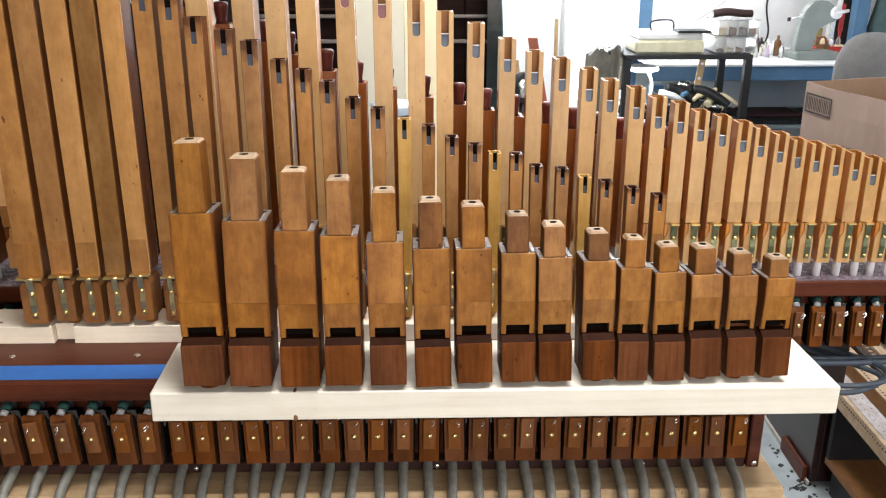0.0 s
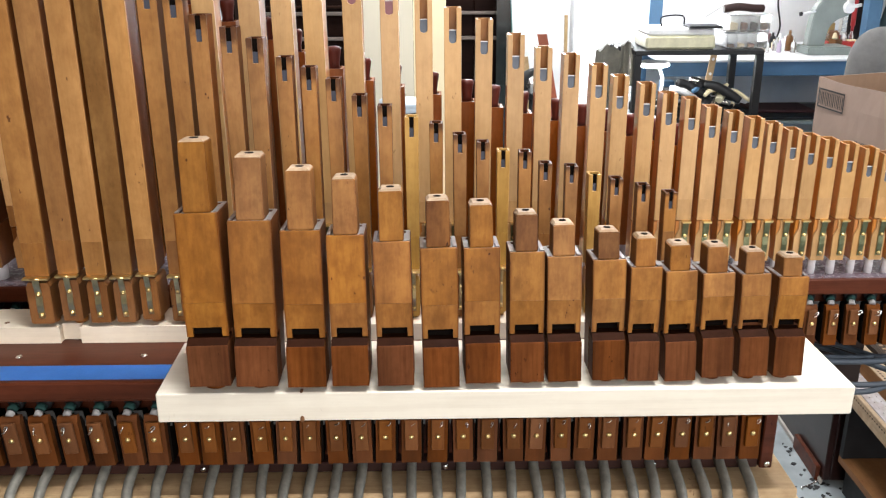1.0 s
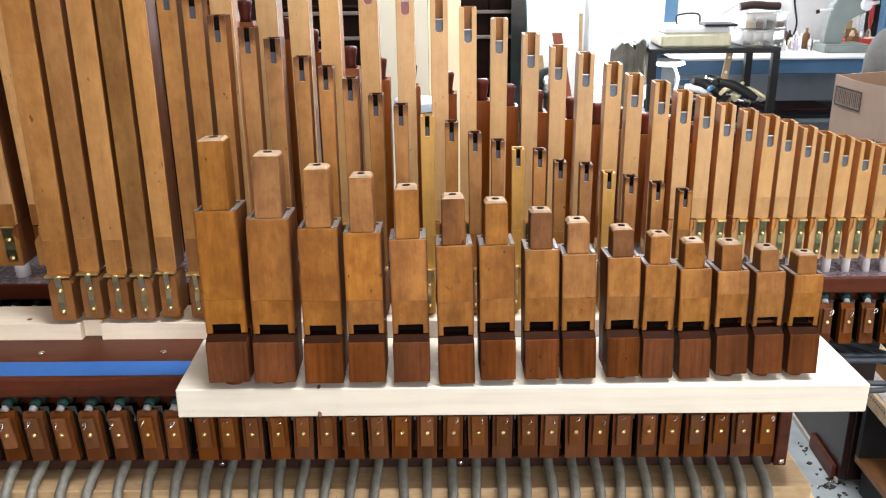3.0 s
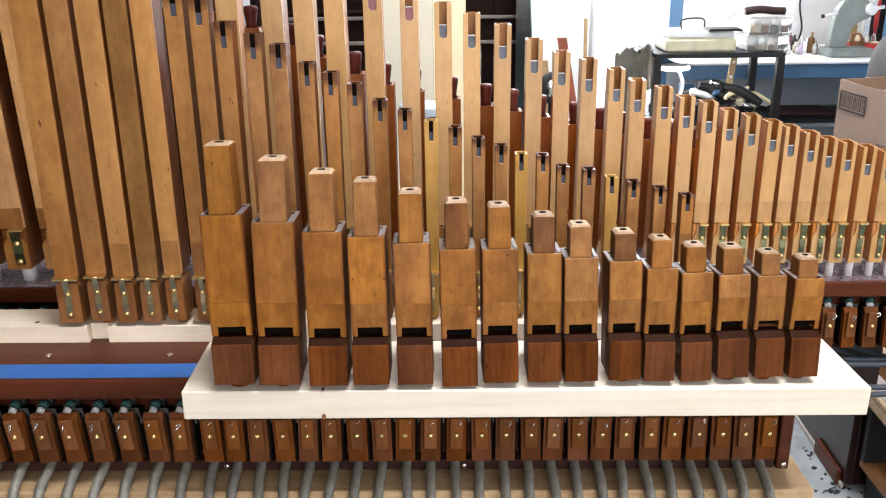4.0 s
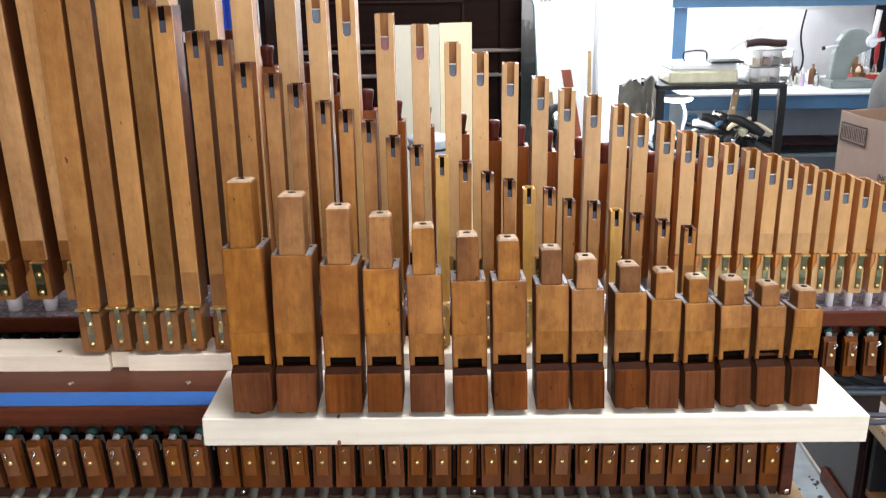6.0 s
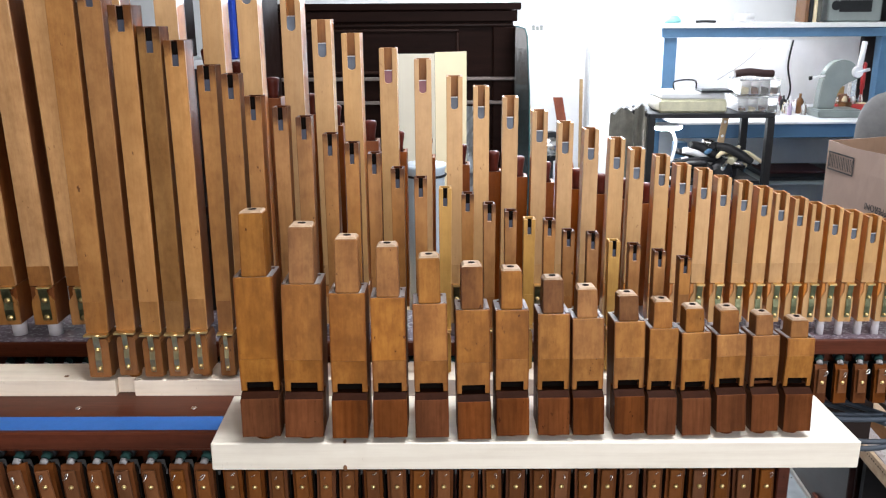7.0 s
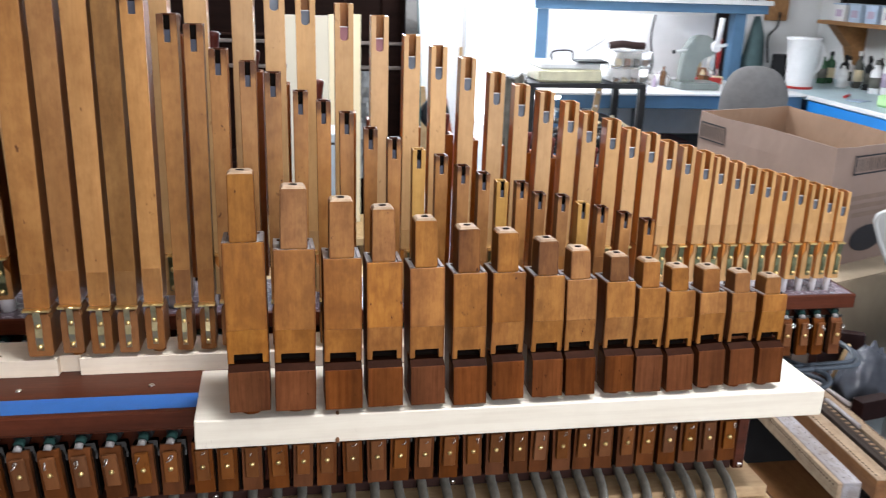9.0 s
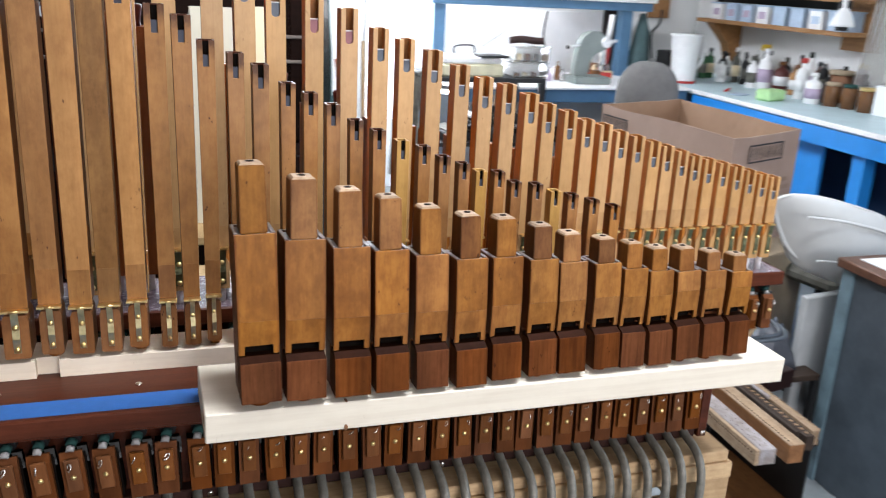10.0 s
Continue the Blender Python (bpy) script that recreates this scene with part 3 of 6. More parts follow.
# ---- hinged open pipes ----
def open_pipe(label, group, x, y, z0, top, w, d, body_mat, side_mat, block_mat, slot_w, slot_h, rounded, slide_mat, foot_h, lean=0.0, back=0.0, block_h=0.056, lip_mat=None):
    """An open square pipe: foot, hinged block with a brass clasp, hollow body, tuning slot with a metal slide."""
    p = thing("open_pipe", label, "organ pipe", group, pose(x, y, z0, -back, lean, random.uniform(-1.5, 1.5)))
    h = top - z0
    b0, b1 = foot_h, foot_h + block_h
    wall = max(0.0028, w * 0.13)
    part("foot", lathe([(0.0, 0.0), (w * 0.30, 0.0), (w * 0.32, foot_h), (0, foot_h)], 14, 0, d / 2), M_TIP if foot_h > 0.02 else block_mat, p)
    bm = bmesh.new()
    if foot_h > 0.02:
        prism(bm, [(-w / 2, b0), (w / 2, b0), (w / 2, b0 + block_h * 0.62), (w * 0.26, b0 + block_h * 0.80), (w * 0.26, b1), (-w * 0.26, b1), (-w * 0.26, b0 + block_h * 0.80), (-w / 2, b0 + block_h * 0.62)], -0.003, 0.0, "y")
        part("block_body", cube(-w / 2, w / 2, 0.0002, d, b0, b1, 0.001), side_mat, p)
    else:
        e = w * 0.435
        prism(bm, [(-e, b0 + 0.002), (-e + 0.002, b0), (e - 0.002, b0), (e, b0 + 0.002), (e, b1 - 0.012), (e * 0.8, b1 - 0.006), (-e * 0.8, b1 - 0.006), (-e, b1 - 0.012)], -0.004, d, "y")
    part("block", bm, block_mat, p)
    # clasp: a lip across the top of the block and a strap with two screws
    c = part("clasp", cube(-w * (0.12 if rounded else 0.47), w * 0.47, -0.0095, -0.0005, b1 - 0.0012, b1 + 0.0014), M_BRASS, p, "brass clasp across the block")
    part("strap", sweep_strip(w * (0.20 if rounded else 0.125), [(-0.0085, b1 + 0.001), (-0.0075, b1 - 0.008), (-0.0048, b0 + block_h * 0.62), (-0.0062, b0 + block_h * 0.42), (-0.0042, b0 + block_h * 0.12)]), M_STRAP if rounded else M_STRAP_A, c, "tarnished brass strap").location.x = w * 0.12 if rounded else 0.0
    if not rounded:
        part("hook", bar((-w * 0.17, -0.0088, b1 + 0.0002), (w * 0.17, -0.0088, b1 + 0.0002), 0.0015, 10), M_BRASS, c, "rolled brass hook")
    r = 0.14 if rounded else 0.11
    for f in (0.20, 0.66):
        part("screw", lathe([(0.0, 0.0), (w * r, 0.0), (w * r * 0.85, 0.0012), (w * r * 0.5, 0.0022), (0, 0.0026)], 12), M_BRASS, c).matrix_basis = pose(w * 0.12 if rounded else 0.0, -0.0058, b0 + block_h * f, 90, 0, 0)
    # body: side walls and back full height, front cut by the slot
    s = slot_w * w / 2
    sb = h - slot_h
    draw = 1.0 if rounded else 0.87
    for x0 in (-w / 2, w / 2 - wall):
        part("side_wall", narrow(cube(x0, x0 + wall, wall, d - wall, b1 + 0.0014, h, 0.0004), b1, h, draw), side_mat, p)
    # behind rounded slots a browner wood carries the shade of the inside
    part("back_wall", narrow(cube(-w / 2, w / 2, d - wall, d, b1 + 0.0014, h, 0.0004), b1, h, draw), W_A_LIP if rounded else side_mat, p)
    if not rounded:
        # a black sheet halfway in the hollow stands in for its shade
        part("lining", cube(-w / 2 + wall, w / 2 - wall, d * 0.5, d * 0.5 + 0.001, sb - 0.02, h - 0.0015), M_DARK, p, "black sheet in the pipe that stands in for shade")
    bm = bmesh.new()
    if rounded:
        arc = [(-s * math.cos(a), sb - s * 0.8 * math.sin(a)) for a in [math.pi * k / 8 for k in range(9)]]
        prism(bm, [(-w / 2 - 0.0002, b1 + 0.0014), (w / 2 + 0.0002, b1 + 0.0014), (w / 2 + 0.0002, h + 0.0002), (s, h + 0.0002)] + arc[::-1] + [(-s, h + 0.0002), (-w / 2 - 0.0002, h + 0.0002)], -0.0004, wall, "y")
    else:
        prism(bm, [(-w / 2 - 0.0002, b1 + 0.0014), (w / 2 + 0.0002, b1 + 0.0014), (w / 2 + 0.0002, h + 0.0002), (s, h + 0.0002), (s, sb), (-s, sb), (-s, h + 0.0002), (-w / 2 - 0.0002, h + 0.0002)], -0.0004, wall, "y")
    part("front_board", narrow(soften(bm, 0.0005), b1, h, draw), body_mat, p)
    part("lip_board", narrow(cube(-w / 2 + 0.0004, w / 2 - 0.0004, -0.0008, -0.0005, b1 + 0.0016, b1 + (0.034 if rounded else 0.046)), b1, h, draw), lip_mat, p, "darker lip board above the block")
    part("slide", cube(-s * 1.25, s * 1.25, wall + 0.0003, wall + 0.0011, sb - s - 0.004, sb + slot_h * (0.30 if rounded else 0.45)), slide_mat, p, "thin metal tuning slide in the slot")
    if rounded:
        z = sb + slot_h * 0.30
        part("slide_lip", cube(-s * 0.98, s * 0.98, wall - 0.0016, wall + 0.0010, z + 0.0002, z + 0.0013), M_LIP, p, "bright bent lip of the slide")
    return p


LAB_A = "aged maple open organ pipe with slotted top and brass clasp"
LAB_AY = "slender yellowish wooden organ pipe with a slotted top"
LAB_B = "pale maple open organ pipe with tuning slot and brass clasp"
AX = (-0.489, -0.450, -0.4155, -0.383, -0.3505, -0.3142, -0.2855, -0.2590, -0.2245, -0.1950, -0.1628, -0.1340, -0.1052, -0.0750, -0.0452, -0.0138, 0.0160, 0.0457, 0.0738, 0.0986, 0.1258, 0.1522, 0.1845, 0.2138, 0.2418, 0.2760, 0.3115)
AZ = (1.60, 1.572, 1.542, 1.516, 1.499, 1.468, 1.457, 1.429, 1.415, 1.402, 1.380, 1.368, 1.354, 1.334, 1.321, 1.307, 1.299, 1.285, 1.275, 1.264, 1.262, 1.247, 1.243, 1.232, 1.226, 1.217, 1.207)
AW = (0.034, 0.0290, 0.0292, 0.0280, 0.0262, 0.0226, 0.0222, 0.0206, 0.0194, 0.0198)
A_TONES = {2: W_A_LIGHT, 3: W_A_DARK, 4: W_A_LIGHT, 15: W_A_YELLOW, 19: W_A_YELLOW, 23: W_A_YELLOW}
A_LIPS = {W_A_DARK: W_A_LIP_DARK, W_A_LIGHT: W_A_LIP_LIGHT, W_A_YELLOW: W_A_YELLOW}
for i, (x, top) in enumerate(zip(AX, AZ)):
    w = AW[i] if i < 10 else 0.0180 - 0.0025 * min(1.0, (i - 10) / 9)
    slot = 0.032 - 0.011 * min(1.0, max(0, i - 5) / 14)
    mat = A_TONES.get(i, W_A)
    yellow = mat is W_A_YELLOW
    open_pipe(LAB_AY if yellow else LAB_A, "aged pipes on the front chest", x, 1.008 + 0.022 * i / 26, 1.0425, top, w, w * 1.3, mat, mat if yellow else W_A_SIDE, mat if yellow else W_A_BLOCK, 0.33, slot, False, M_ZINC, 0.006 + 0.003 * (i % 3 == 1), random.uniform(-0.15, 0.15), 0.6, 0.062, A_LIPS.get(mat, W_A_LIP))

BX = (-0.722, -0.662, -0.602, -0.552, -0.489, -0.425, -0.359, -0.303, -0.241, -0.194, -0.151, -0.098, -0.047, 0.0, 0.041, 0.083, 0.129, 0.170, 0.208, 0.248, 0.280, 0.320, 0.354, 0.387, 0.418, 0.450, 0.481, 0.510, 0.539, 0.567, 0.596, 0.626, 0.657, 0.685, 0.711, 0.737)
BZ = (1.92, 1.87, 1.82, 1.77, 1.73, 1.69, 1.64, 1.60, 1.56, 1.52, 1.50, 1.478, 1.462, 1.436, 1.421, 1.405, 1.384, 1.366, 1.356, 1.341, 1.325, 1.314, 1.300, 1.292, 1.280, 1.272, 1.263, 1.255, 1.246, 1.237, 1.231, 1.224, 1.217, 1.209, 1.202, 1.196)
for i, (x, top) in enumerate(zip(BX, BZ)):
    w = 0.038 - 0.014 * min(1.0, i / 13) - 0.005 * max(0.0, (i - 13) / 22)
    # the leftmost five get darker side wood in place of shade
    open_pipe(LAB_B, "pale pipes on the rear chest", x, 1.222, 1.018, top, w, w * 1.35, W_B_OLD if i < 5 else W_B, W_SIDE if i < 5 else W_B_SIDE, W_A if i < 5 else W_B, 0.44, (0.012 + w * 0.9) * 1.32, True, M_ROSE if i in (11, 12) else M_ZINC_PALE, 0.027, -1.2 if i < 4 else -2.0 if i == 4 else random.uniform(-0.3, 0.3), 0, 0.064, W_A_LIP if i < 5 else W_B_LIP)


# ---- stopped pipes with dark red turned stoppers behind ----
def knob_pipe(x, top, w):
    p = thing("knob_pipe", "orange-brown stopped organ pipe with a dark red turned stopper", "organ pipe", "stopped pipes at the back of the rear chest", pose(x, 1.29, 1.018))
    h, d = top - 1.018, w * 1.25
    bm = bmesh.new()
    for q in ((-w / 2, -w / 2 + 0.004, 0, d), (w / 2 - 0.004, w / 2, 0, d), (-w / 2 + 0.004, w / 2 - 0.004, 0, 0.004), (-w / 2 + 0.004, w / 2 - 0.004, d - 0.004, d)):
        box(bm, q[0], q[1], q[2], q[3], 0.03, h)
    part("body", bm, W_C, p)
    part("stopper_plug", cube(-w / 2 + 0.0042, w / 2 - 0.0042, 0.0042, d - 0.0042, h - 0.03, h - 0.003), M_LEATHER, p, "pale stopper plug")
    part("stopper_knob", lathe([(0, h - 0.003), (w * 0.30, h - 0.003), (w * 0.27, h + 0.006), (w * 0.36, h + 0.024), (w * 0.38, h + 0.028), (w * 0.30, h + 0.031), (0, h + 0.032)], 16, 0, d / 2), W_STOP, p, "dark red turned stopper knob")
    part("foot", lathe([(0, 0), (w * 0.3, 0), (w * 0.3, 0.03), (0, 0.03)], 12, 0, d / 2), M_TIP, p)


CX = (-0.69, -0.63, -0.57, -0.51, -0.45, -0.39, -0.345, -0.29, -0.232, -0.183, -0.127, -0.082, -0.036, 0.02, 0.073, 0.114, 0.158, 0.202, 0.242, 0.281, 0.317, 0.352, 0.388, 0.42, 0.455, 0.487, 0.52, 0.552, 0.584, 0.617, 0.65, 0.682, 0.714)
for x in CX:
    x -= 0.009 if -0.2 < x < 0.2 else 0.0
    z = 1.399 - 0.45 * (x + 0.29) if x < -0.1 else 1.314 - 0.215 * (x + 0.1)
    knob_pipe(x, z, 0.030 - 0.006 * min(1, max(0, (x + 0.3) / 1.0)))


# ---- wind chests ----
chest = thing("front_chest", "long mahogany wind chest with blue masking tape along its top", "wind chest", m=pose(0, 0, 0))
part("top_board", cube(-1.3, 0.418, 0.897, 1.075, 0.996, 1.0195, 0.002), W_MAHO, chest)
part("front_rail", cube(-1.3, 0.418, 0.906, 0.9245, 0.990, 0.9955, 0.001), W_MAHO, chest)
part("body", cube(-1.3, 0.418, 0.925, 1.07, 0.888, 0.9958), W_MAHO, chest)
part("sole_board", cube(-1.3, 0.4110, 0.905, 0.9245, 0.888, 0.902, 0.0015), W_SOLE, chest, "blackish sole board behind the tubes")
for x in (-0.60, -0.275, 0.024, 0.282):
    part("sole_screw", lathe([(0, 0), (0.0036, 0), (0.0032, 0.0012), (0, 0.0016)], 12), M_STEEL, chest, "bright cross-head screw").matrix_basis = pose(x, 0.9048, 0.8945, 90, 0, 0)
part("end_block", cube(0.4115, 0.427, 0.900, 0.9245, 0.890, 0.984, 0.0015), W_MAHO, chest)
part("end_screw", lathe([(0, 0), (0.0038, 0), (0.0034, 0.0012), (0, 0.0016)], 12), M_STEEL, chest, "bright cross-head screw").matrix_basis = pose(0.420, 0.8998, 0.897, 90, 0, 0)
for x in (-0.66, -0.509, -0.353, -0.19):
    part("screw", lathe([(0, 0), (0.0042, 0), (0.0036, 0.0012), (0, 0.0014)], 12, x, 0.968, 1.0196), M_STEEL, chest, "steel screw head")
single("masking_tape", cube(-1.28, 0.40, 0.906, 0.9425, 1.01955, 1.0199), M_TAPE, "strip of blue masking tape on the mahogany chest", "tape")

bm = prism(bmesh.new(), [(-1.3, 1.006), (-0.472, 1.006), (-0.472, 1.018), (-0.445, 1.018), (-0.445, 1.006), (0.36, 1.006), (0.36, 1.066), (-1.3, 1.066)], 1.0198, 1.0425)
rack = thing("pine_rack_board", "pale pine board with a small notch, under the aged pipes", "board")
part("board", bm, W_PINE_OLD, rack)
part("knot", lathe([(0, 0), (0.0035, 0), (0.003, 0.0004), (0, 0.0005)], 10, -0.545, 1.022, 1.0424), M_KNOT, rack)

chest = thing("rear_chest", "mahogany wind chest that carries the pale pipes", "wind chest")
part("top_board", cube(-1.3, 0.782, 1.208, 1.36, 0.992, 1.0178, 0.002), W_MAHO, chest)
part("body", cube(-1.3, 0.77, 1.235, 1.35, 0.90, 0.9915), W_MAHO, chest)
# the lilac colour of this sheet stands for the bright window's sheen
part("top_veneer", cube(-1.28, 0.775, 1.212, 1.355, 1.01785, 1.0182), plain("chest_top_window_sheen", (0.17, 0.125, 0.145), 0.25, 0.0, 0.25, 12, 0.03, 0.6), chest, "varnished top of the chest, window sheen in its colour")


def valve(x, y, z_top, group, half, hook=0.0):
    """A small pneumatic: front board with a lighter tab, black cloth behind, brass screw, wire hook, felted spigot."""
    v = thing("valve_block", "small mahogany valve block with brass screw and wire hook", "valve", group, pose(x, y, z_top, 0, random.uniform(-1.3, 1.3) - 6.5 * min(1.2, max(0.0, (-0.18 - x) / 0.35)) * (y < 1.0), random.uniform(-2, 2)))
    bm = prism(bmesh.new(), [(0.0, -0.065), (0.009, -0.065), (0.013, -0.001), (0.008, 0.0), (0.003, -0.008)], -half, half, "x")
    part("board", bm, W_VALVE, v)
    part("tab", cube(-half * 0.66, half * 0.66, -0.0035, 0.0012, -0.046, -0.005, 0.0008), W_TAB, v, "lighter wooden tab")
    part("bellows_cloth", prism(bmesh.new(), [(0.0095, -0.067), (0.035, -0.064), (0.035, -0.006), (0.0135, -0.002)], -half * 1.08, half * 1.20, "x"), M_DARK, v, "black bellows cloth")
    part("screw", lathe([(0, 0), (0.0033, 0), (0.0030, 0.0012), (0.0015, 0.0022), (0, 0.0026)], 10), M_BRASS, v, "brass screw").matrix_basis = pose(0, -0.0035, -0.027, 90, 0, 0)
    part("wire_hook", sweep(bmesh.new(), curve_points([(-0.0065, -0.0035, -0.017), (-0.0065, -0.008, -0.016), (-0.003, -0.0085, -0.012), (-0.0015, -0.006, -0.008), (-0.004, -0.0045, -0.0085), (-0.0055, -0.0045, -0.013)], 4), 0.0009, 6), M_STEEL, v, "bright wire hook").matrix_basis = pose(hook + random.uniform(-0.002, 0.003), 0, random.uniform(-0.002, 0.003)) @ pose(0, 0, -0.012, 0, random.uniform(-35, 35), random.uniform(-30, 30)) @ Matrix.Scale(0.62 if hook == 0.004 else 0.9, 4) @ pose(0, 0, 0.012)
    s = part("spigot", bar((-0.001, 0.0085, -0.001), (0.0002, 0.0138, 0.0032), 0.0050, 12), M_LEATHER, v, "pale leather spigot")
    part("felt", bar((0.0003, 0.0147, 0.0035), (0.0020, 0.0215, 0.0072), 0.0062, 12), M_FELT, s, "green felt sleeve")
    part("grommet", bar((0.0022, 0.0217, 0.0073), (0.0042, 0.0300, 0.0100), 0.0092, 16), M_BLACK, s, "black rubber grommet")
    part("flap", sweep_strip(half * 0.42, [(0.010, 0.004), (0.013, 0.0015), (0.0135, -0.007), (0.017, -0.014), (0.015, -0.020)], 0.0016), M_FLAP, v, "dark grey leather flap").location.x = half * 0.98


def valve_x(k):
    """The valves stand a little closer together towards the chest's end."""
    return 0.3925 - 0.0287 * min(k, 10) - 0.0303 * max(0, min(k, 23) - 10) - 0.0344 * max(0, k - 23)


for k in range(24):
    valve(valve_x(k) + random.uniform(-0.0012, 0.0012), 0.889, 0.9765, "valves of the front chest", 0.0119, 0.004)
for k in range(16):
    valve(valve_x(24 + k) + random.uniform(-0.0015, 0.0015), 0.889, 0.9765, "valves of the front chest", 0.0122)
for k in range(48):
    valve(0.750 - 0.0315 * k + random.uniform(-0.0012, 0.0012), 1.199, 0.976, "valves of the rear chest", 0.0100, 0.007)

# ---- deck and lead tubes ----
deck = thing("pine_deck", "thick pine shelf board under the valves and tubes", "shelf")
part("upper_board", cube(-1.3, 0.450, 0.872, 1.10, 0.862, 0.8795, 0.0015), W_DECK, deck)
part("lower_board", cube(-1.3, 0.457, 0.868, 1.12, 0.836, 0.8615, 0.0015), W_DECK, deck)
for x in (-0.9, 0.40):
    part("bearer", cube(x + 0.004, x + 0.058, 0.872, 1.115, 0.762, 0.8355, 0.0015), W_DECK, deck)
    part("leg", cube(x - 0.03, x + 0.03, 0.89, 0.95, 0.0, 0.7615), W_DECK, deck)
    part("leg", cube(x - 0.03, x + 0.03, 1.04, 1.10, 0.0, 0.7615), W_DECK, deck)
M_BLACKWOOD = wood("blackened_wood", (0.025, 0.012, 0.008), 0.3, 0.6, along="x")
deck2 = thing("rear_deck", "dark wooden shelf under the rear wind chest", "shelf")
part("board", cube(-1.3, 0.72, 1.27, 1.42, 0.80, 0.8995), M_BLACKWOOD, deck2)
for x in (-0.9, 0.2):
    part("leg", cube(x - 0.04, x + 0.04, 1.30, 1.38, 0.0, 0.7995), M_BLACKWOOD, deck2)


def lead_tube(x, y, z, group):
    dx = random.uniform(-0.003, 0.003)
    keys = [(0, 0.004, 0.004), (0.0, -0.010, -0.001), (dx * 0.4, -0.028, -0.006), (dx, -0.044, -0.017), (dx, -0.054, -0.038), (dx * 0.6, -0.057, -0.075), (0, -0.054, -0.13), (0, -0.048, -0.20)]
    single("lead_tube", sweep(bmesh.new(), curve_points(keys, 6), 0.0062, 12), M_LEAD, "bent dull grey lead tube below the valves", "tube", group, pose(x, y, z))


for k in range(24):
    lead_tube(valve_x(k) - 0.002, 0.904, 0.897, "tubes of the front chest")
for k in range(16):
    lead_tube(valve_x(24 + k) - 0.002, 0.904, 0.897, "tubes of the front chest")
for k in range(2):
    o, q = 0.011 * k, 0.007 * k
    keys = [(0.50, 1.30 - o, 0.900 - q), (0.63, 1.28 - o, 0.885 - q), (0.715 - o, 1.215 - o, 0.880 - q), (0.735 - o, 1.178 - o * 0.5, 0.877 - q), (0.708 - o, 1.150, 0.872 - q), (0.64, 1.155 - o, 0.866 - q), (0.50, 1.20 - o, 0.86 - q)]
    single("rubber_hose", sweep(bmesh.new(), curve_points(keys, 6), 0.0044, 12), M_RUBBER, "dark blue-grey hose curling out under the rear chest", "hose", "hoses at the chest end")
for k in range(2):
    o = 0.016 * k
    keys = [(0.50, 1.225 - o, 0.89), (0.633, 1.215 - o, 0.882), (0.757, 1.226 - o, 0.878), (0.83, 1.25 - o, 0.872), (0.86, 1.33 - o, 0.868), (0.82, 1.42 - o, 0.865)]
    single("rubber_hose", sweep(bmesh.new(), curve_points(keys, 6), 0.0044, 12), M_RUBBER, "dark blue-grey hose running behind the rear chest", "hose", "hoses at the chest end")


# ---- ceiling lamps ----
for ly in (0.55, 2.6, 4.6):
    lampf = thing("ceiling_lamp", "long white ceiling lamp with fluorescent tubes", "ceiling lamp", "ceiling lamps", pose(0.5, ly, 2.83))
    part("housing", cube(-0.65, 0.65, -0.15, 0.15, 0.0, 0.07), M_WHITE, lampf)
    for ty in (-0.08, 0.08):
        part("tube", bar((-0.6, ty, -0.008), (0.6, ty, -0.008), 0.006, 8), M_TUBE, lampf)


# ---- workbench with blue steel frame along the back wall ----

bench = thing("steel_workbench", "blue steel workbench with white top and overhead shelf", "workbench")
part("worktop", cube(1.25, 2.88, 4.76, 5.62, 0.885, 0.90, 0.004), M_WHITE, bench, "white laminate worktop")
part("apron", cube(1.27, 2.86, 4.79, 4.82, 0.805, 0.8845, 0.003), M_BLUE, bench)
part("back_apron", cube(1.27, 2.86, 5.57, 5.60, 0.775, 0.8845), M_BLUE, bench)
for x in (1.32, 2.81):
    for y in (4.86, 5.53):
        part("leg", cube(x - 0.035, x + 0.035, y - 0.035, y + 0.035, 0, 0.7745), M_BLUE, bench)
for x in (1.37, 2.72):
    part("post", cube(x - 0.04, x + 0.04, 5.42, 5.50, 0.9005, 1.338), M_BLUE, bench)
part("shelf_beam", cube(1.31, 2.90, 5.40, 5.43, 1.34, 1.395, 0.003), M_BLUE, bench)
part("shelf_board", cube(1.29, 2.92, 5.38, 5.80, 1.396, 1.425, 0.003), M_WHITE, bench)
part("back_panel", cube(1.28, 2.86, 5.66, 5.68, 0.62, 1.31), M_WHITE, bench, "white back panel")
part("lower_shelf", cube(1.30, 2.83, 4.88, 5.495, 0.515, 0.535), M_GREY, bench, "grey lower shelf")
part("lower_panel", cube(1.30, 2.85, 5.50, 5.52, 0.21, 0.774), plain("dusty_grey_board", (0.56, 0.58, 0.60), 0.7, 0.0, 0.15, 4), bench, "dusty grey panel behind the knee space")
task = thing("task_light", "fluorescent task lamp under the bench shelf", "lamp", m=pose(1.90, 5.50, 1.36))
part("housing", cube(-0.35, 0.35, -0.04, 0.04, 0.0, 0.034), M_WHITE, task)
part("tube", bar((-0.33, 0, -0.01), (0.33, 0, -0.01), 0.009, 10), M_TASK, task)

# arbor press
press = thing("arbor_press", "light grey arched bench press with a white handle", "press", m=pose(2.245, 5.00, 0.9005) @ Matrix.Diagonal((0.74, 0.80, 0.90, 1.0)))
part("base", soften(cube(-0.17, 0.17, -0.12, 0.12, 0, 0.050), 0.010, 2), M_GREY, press)
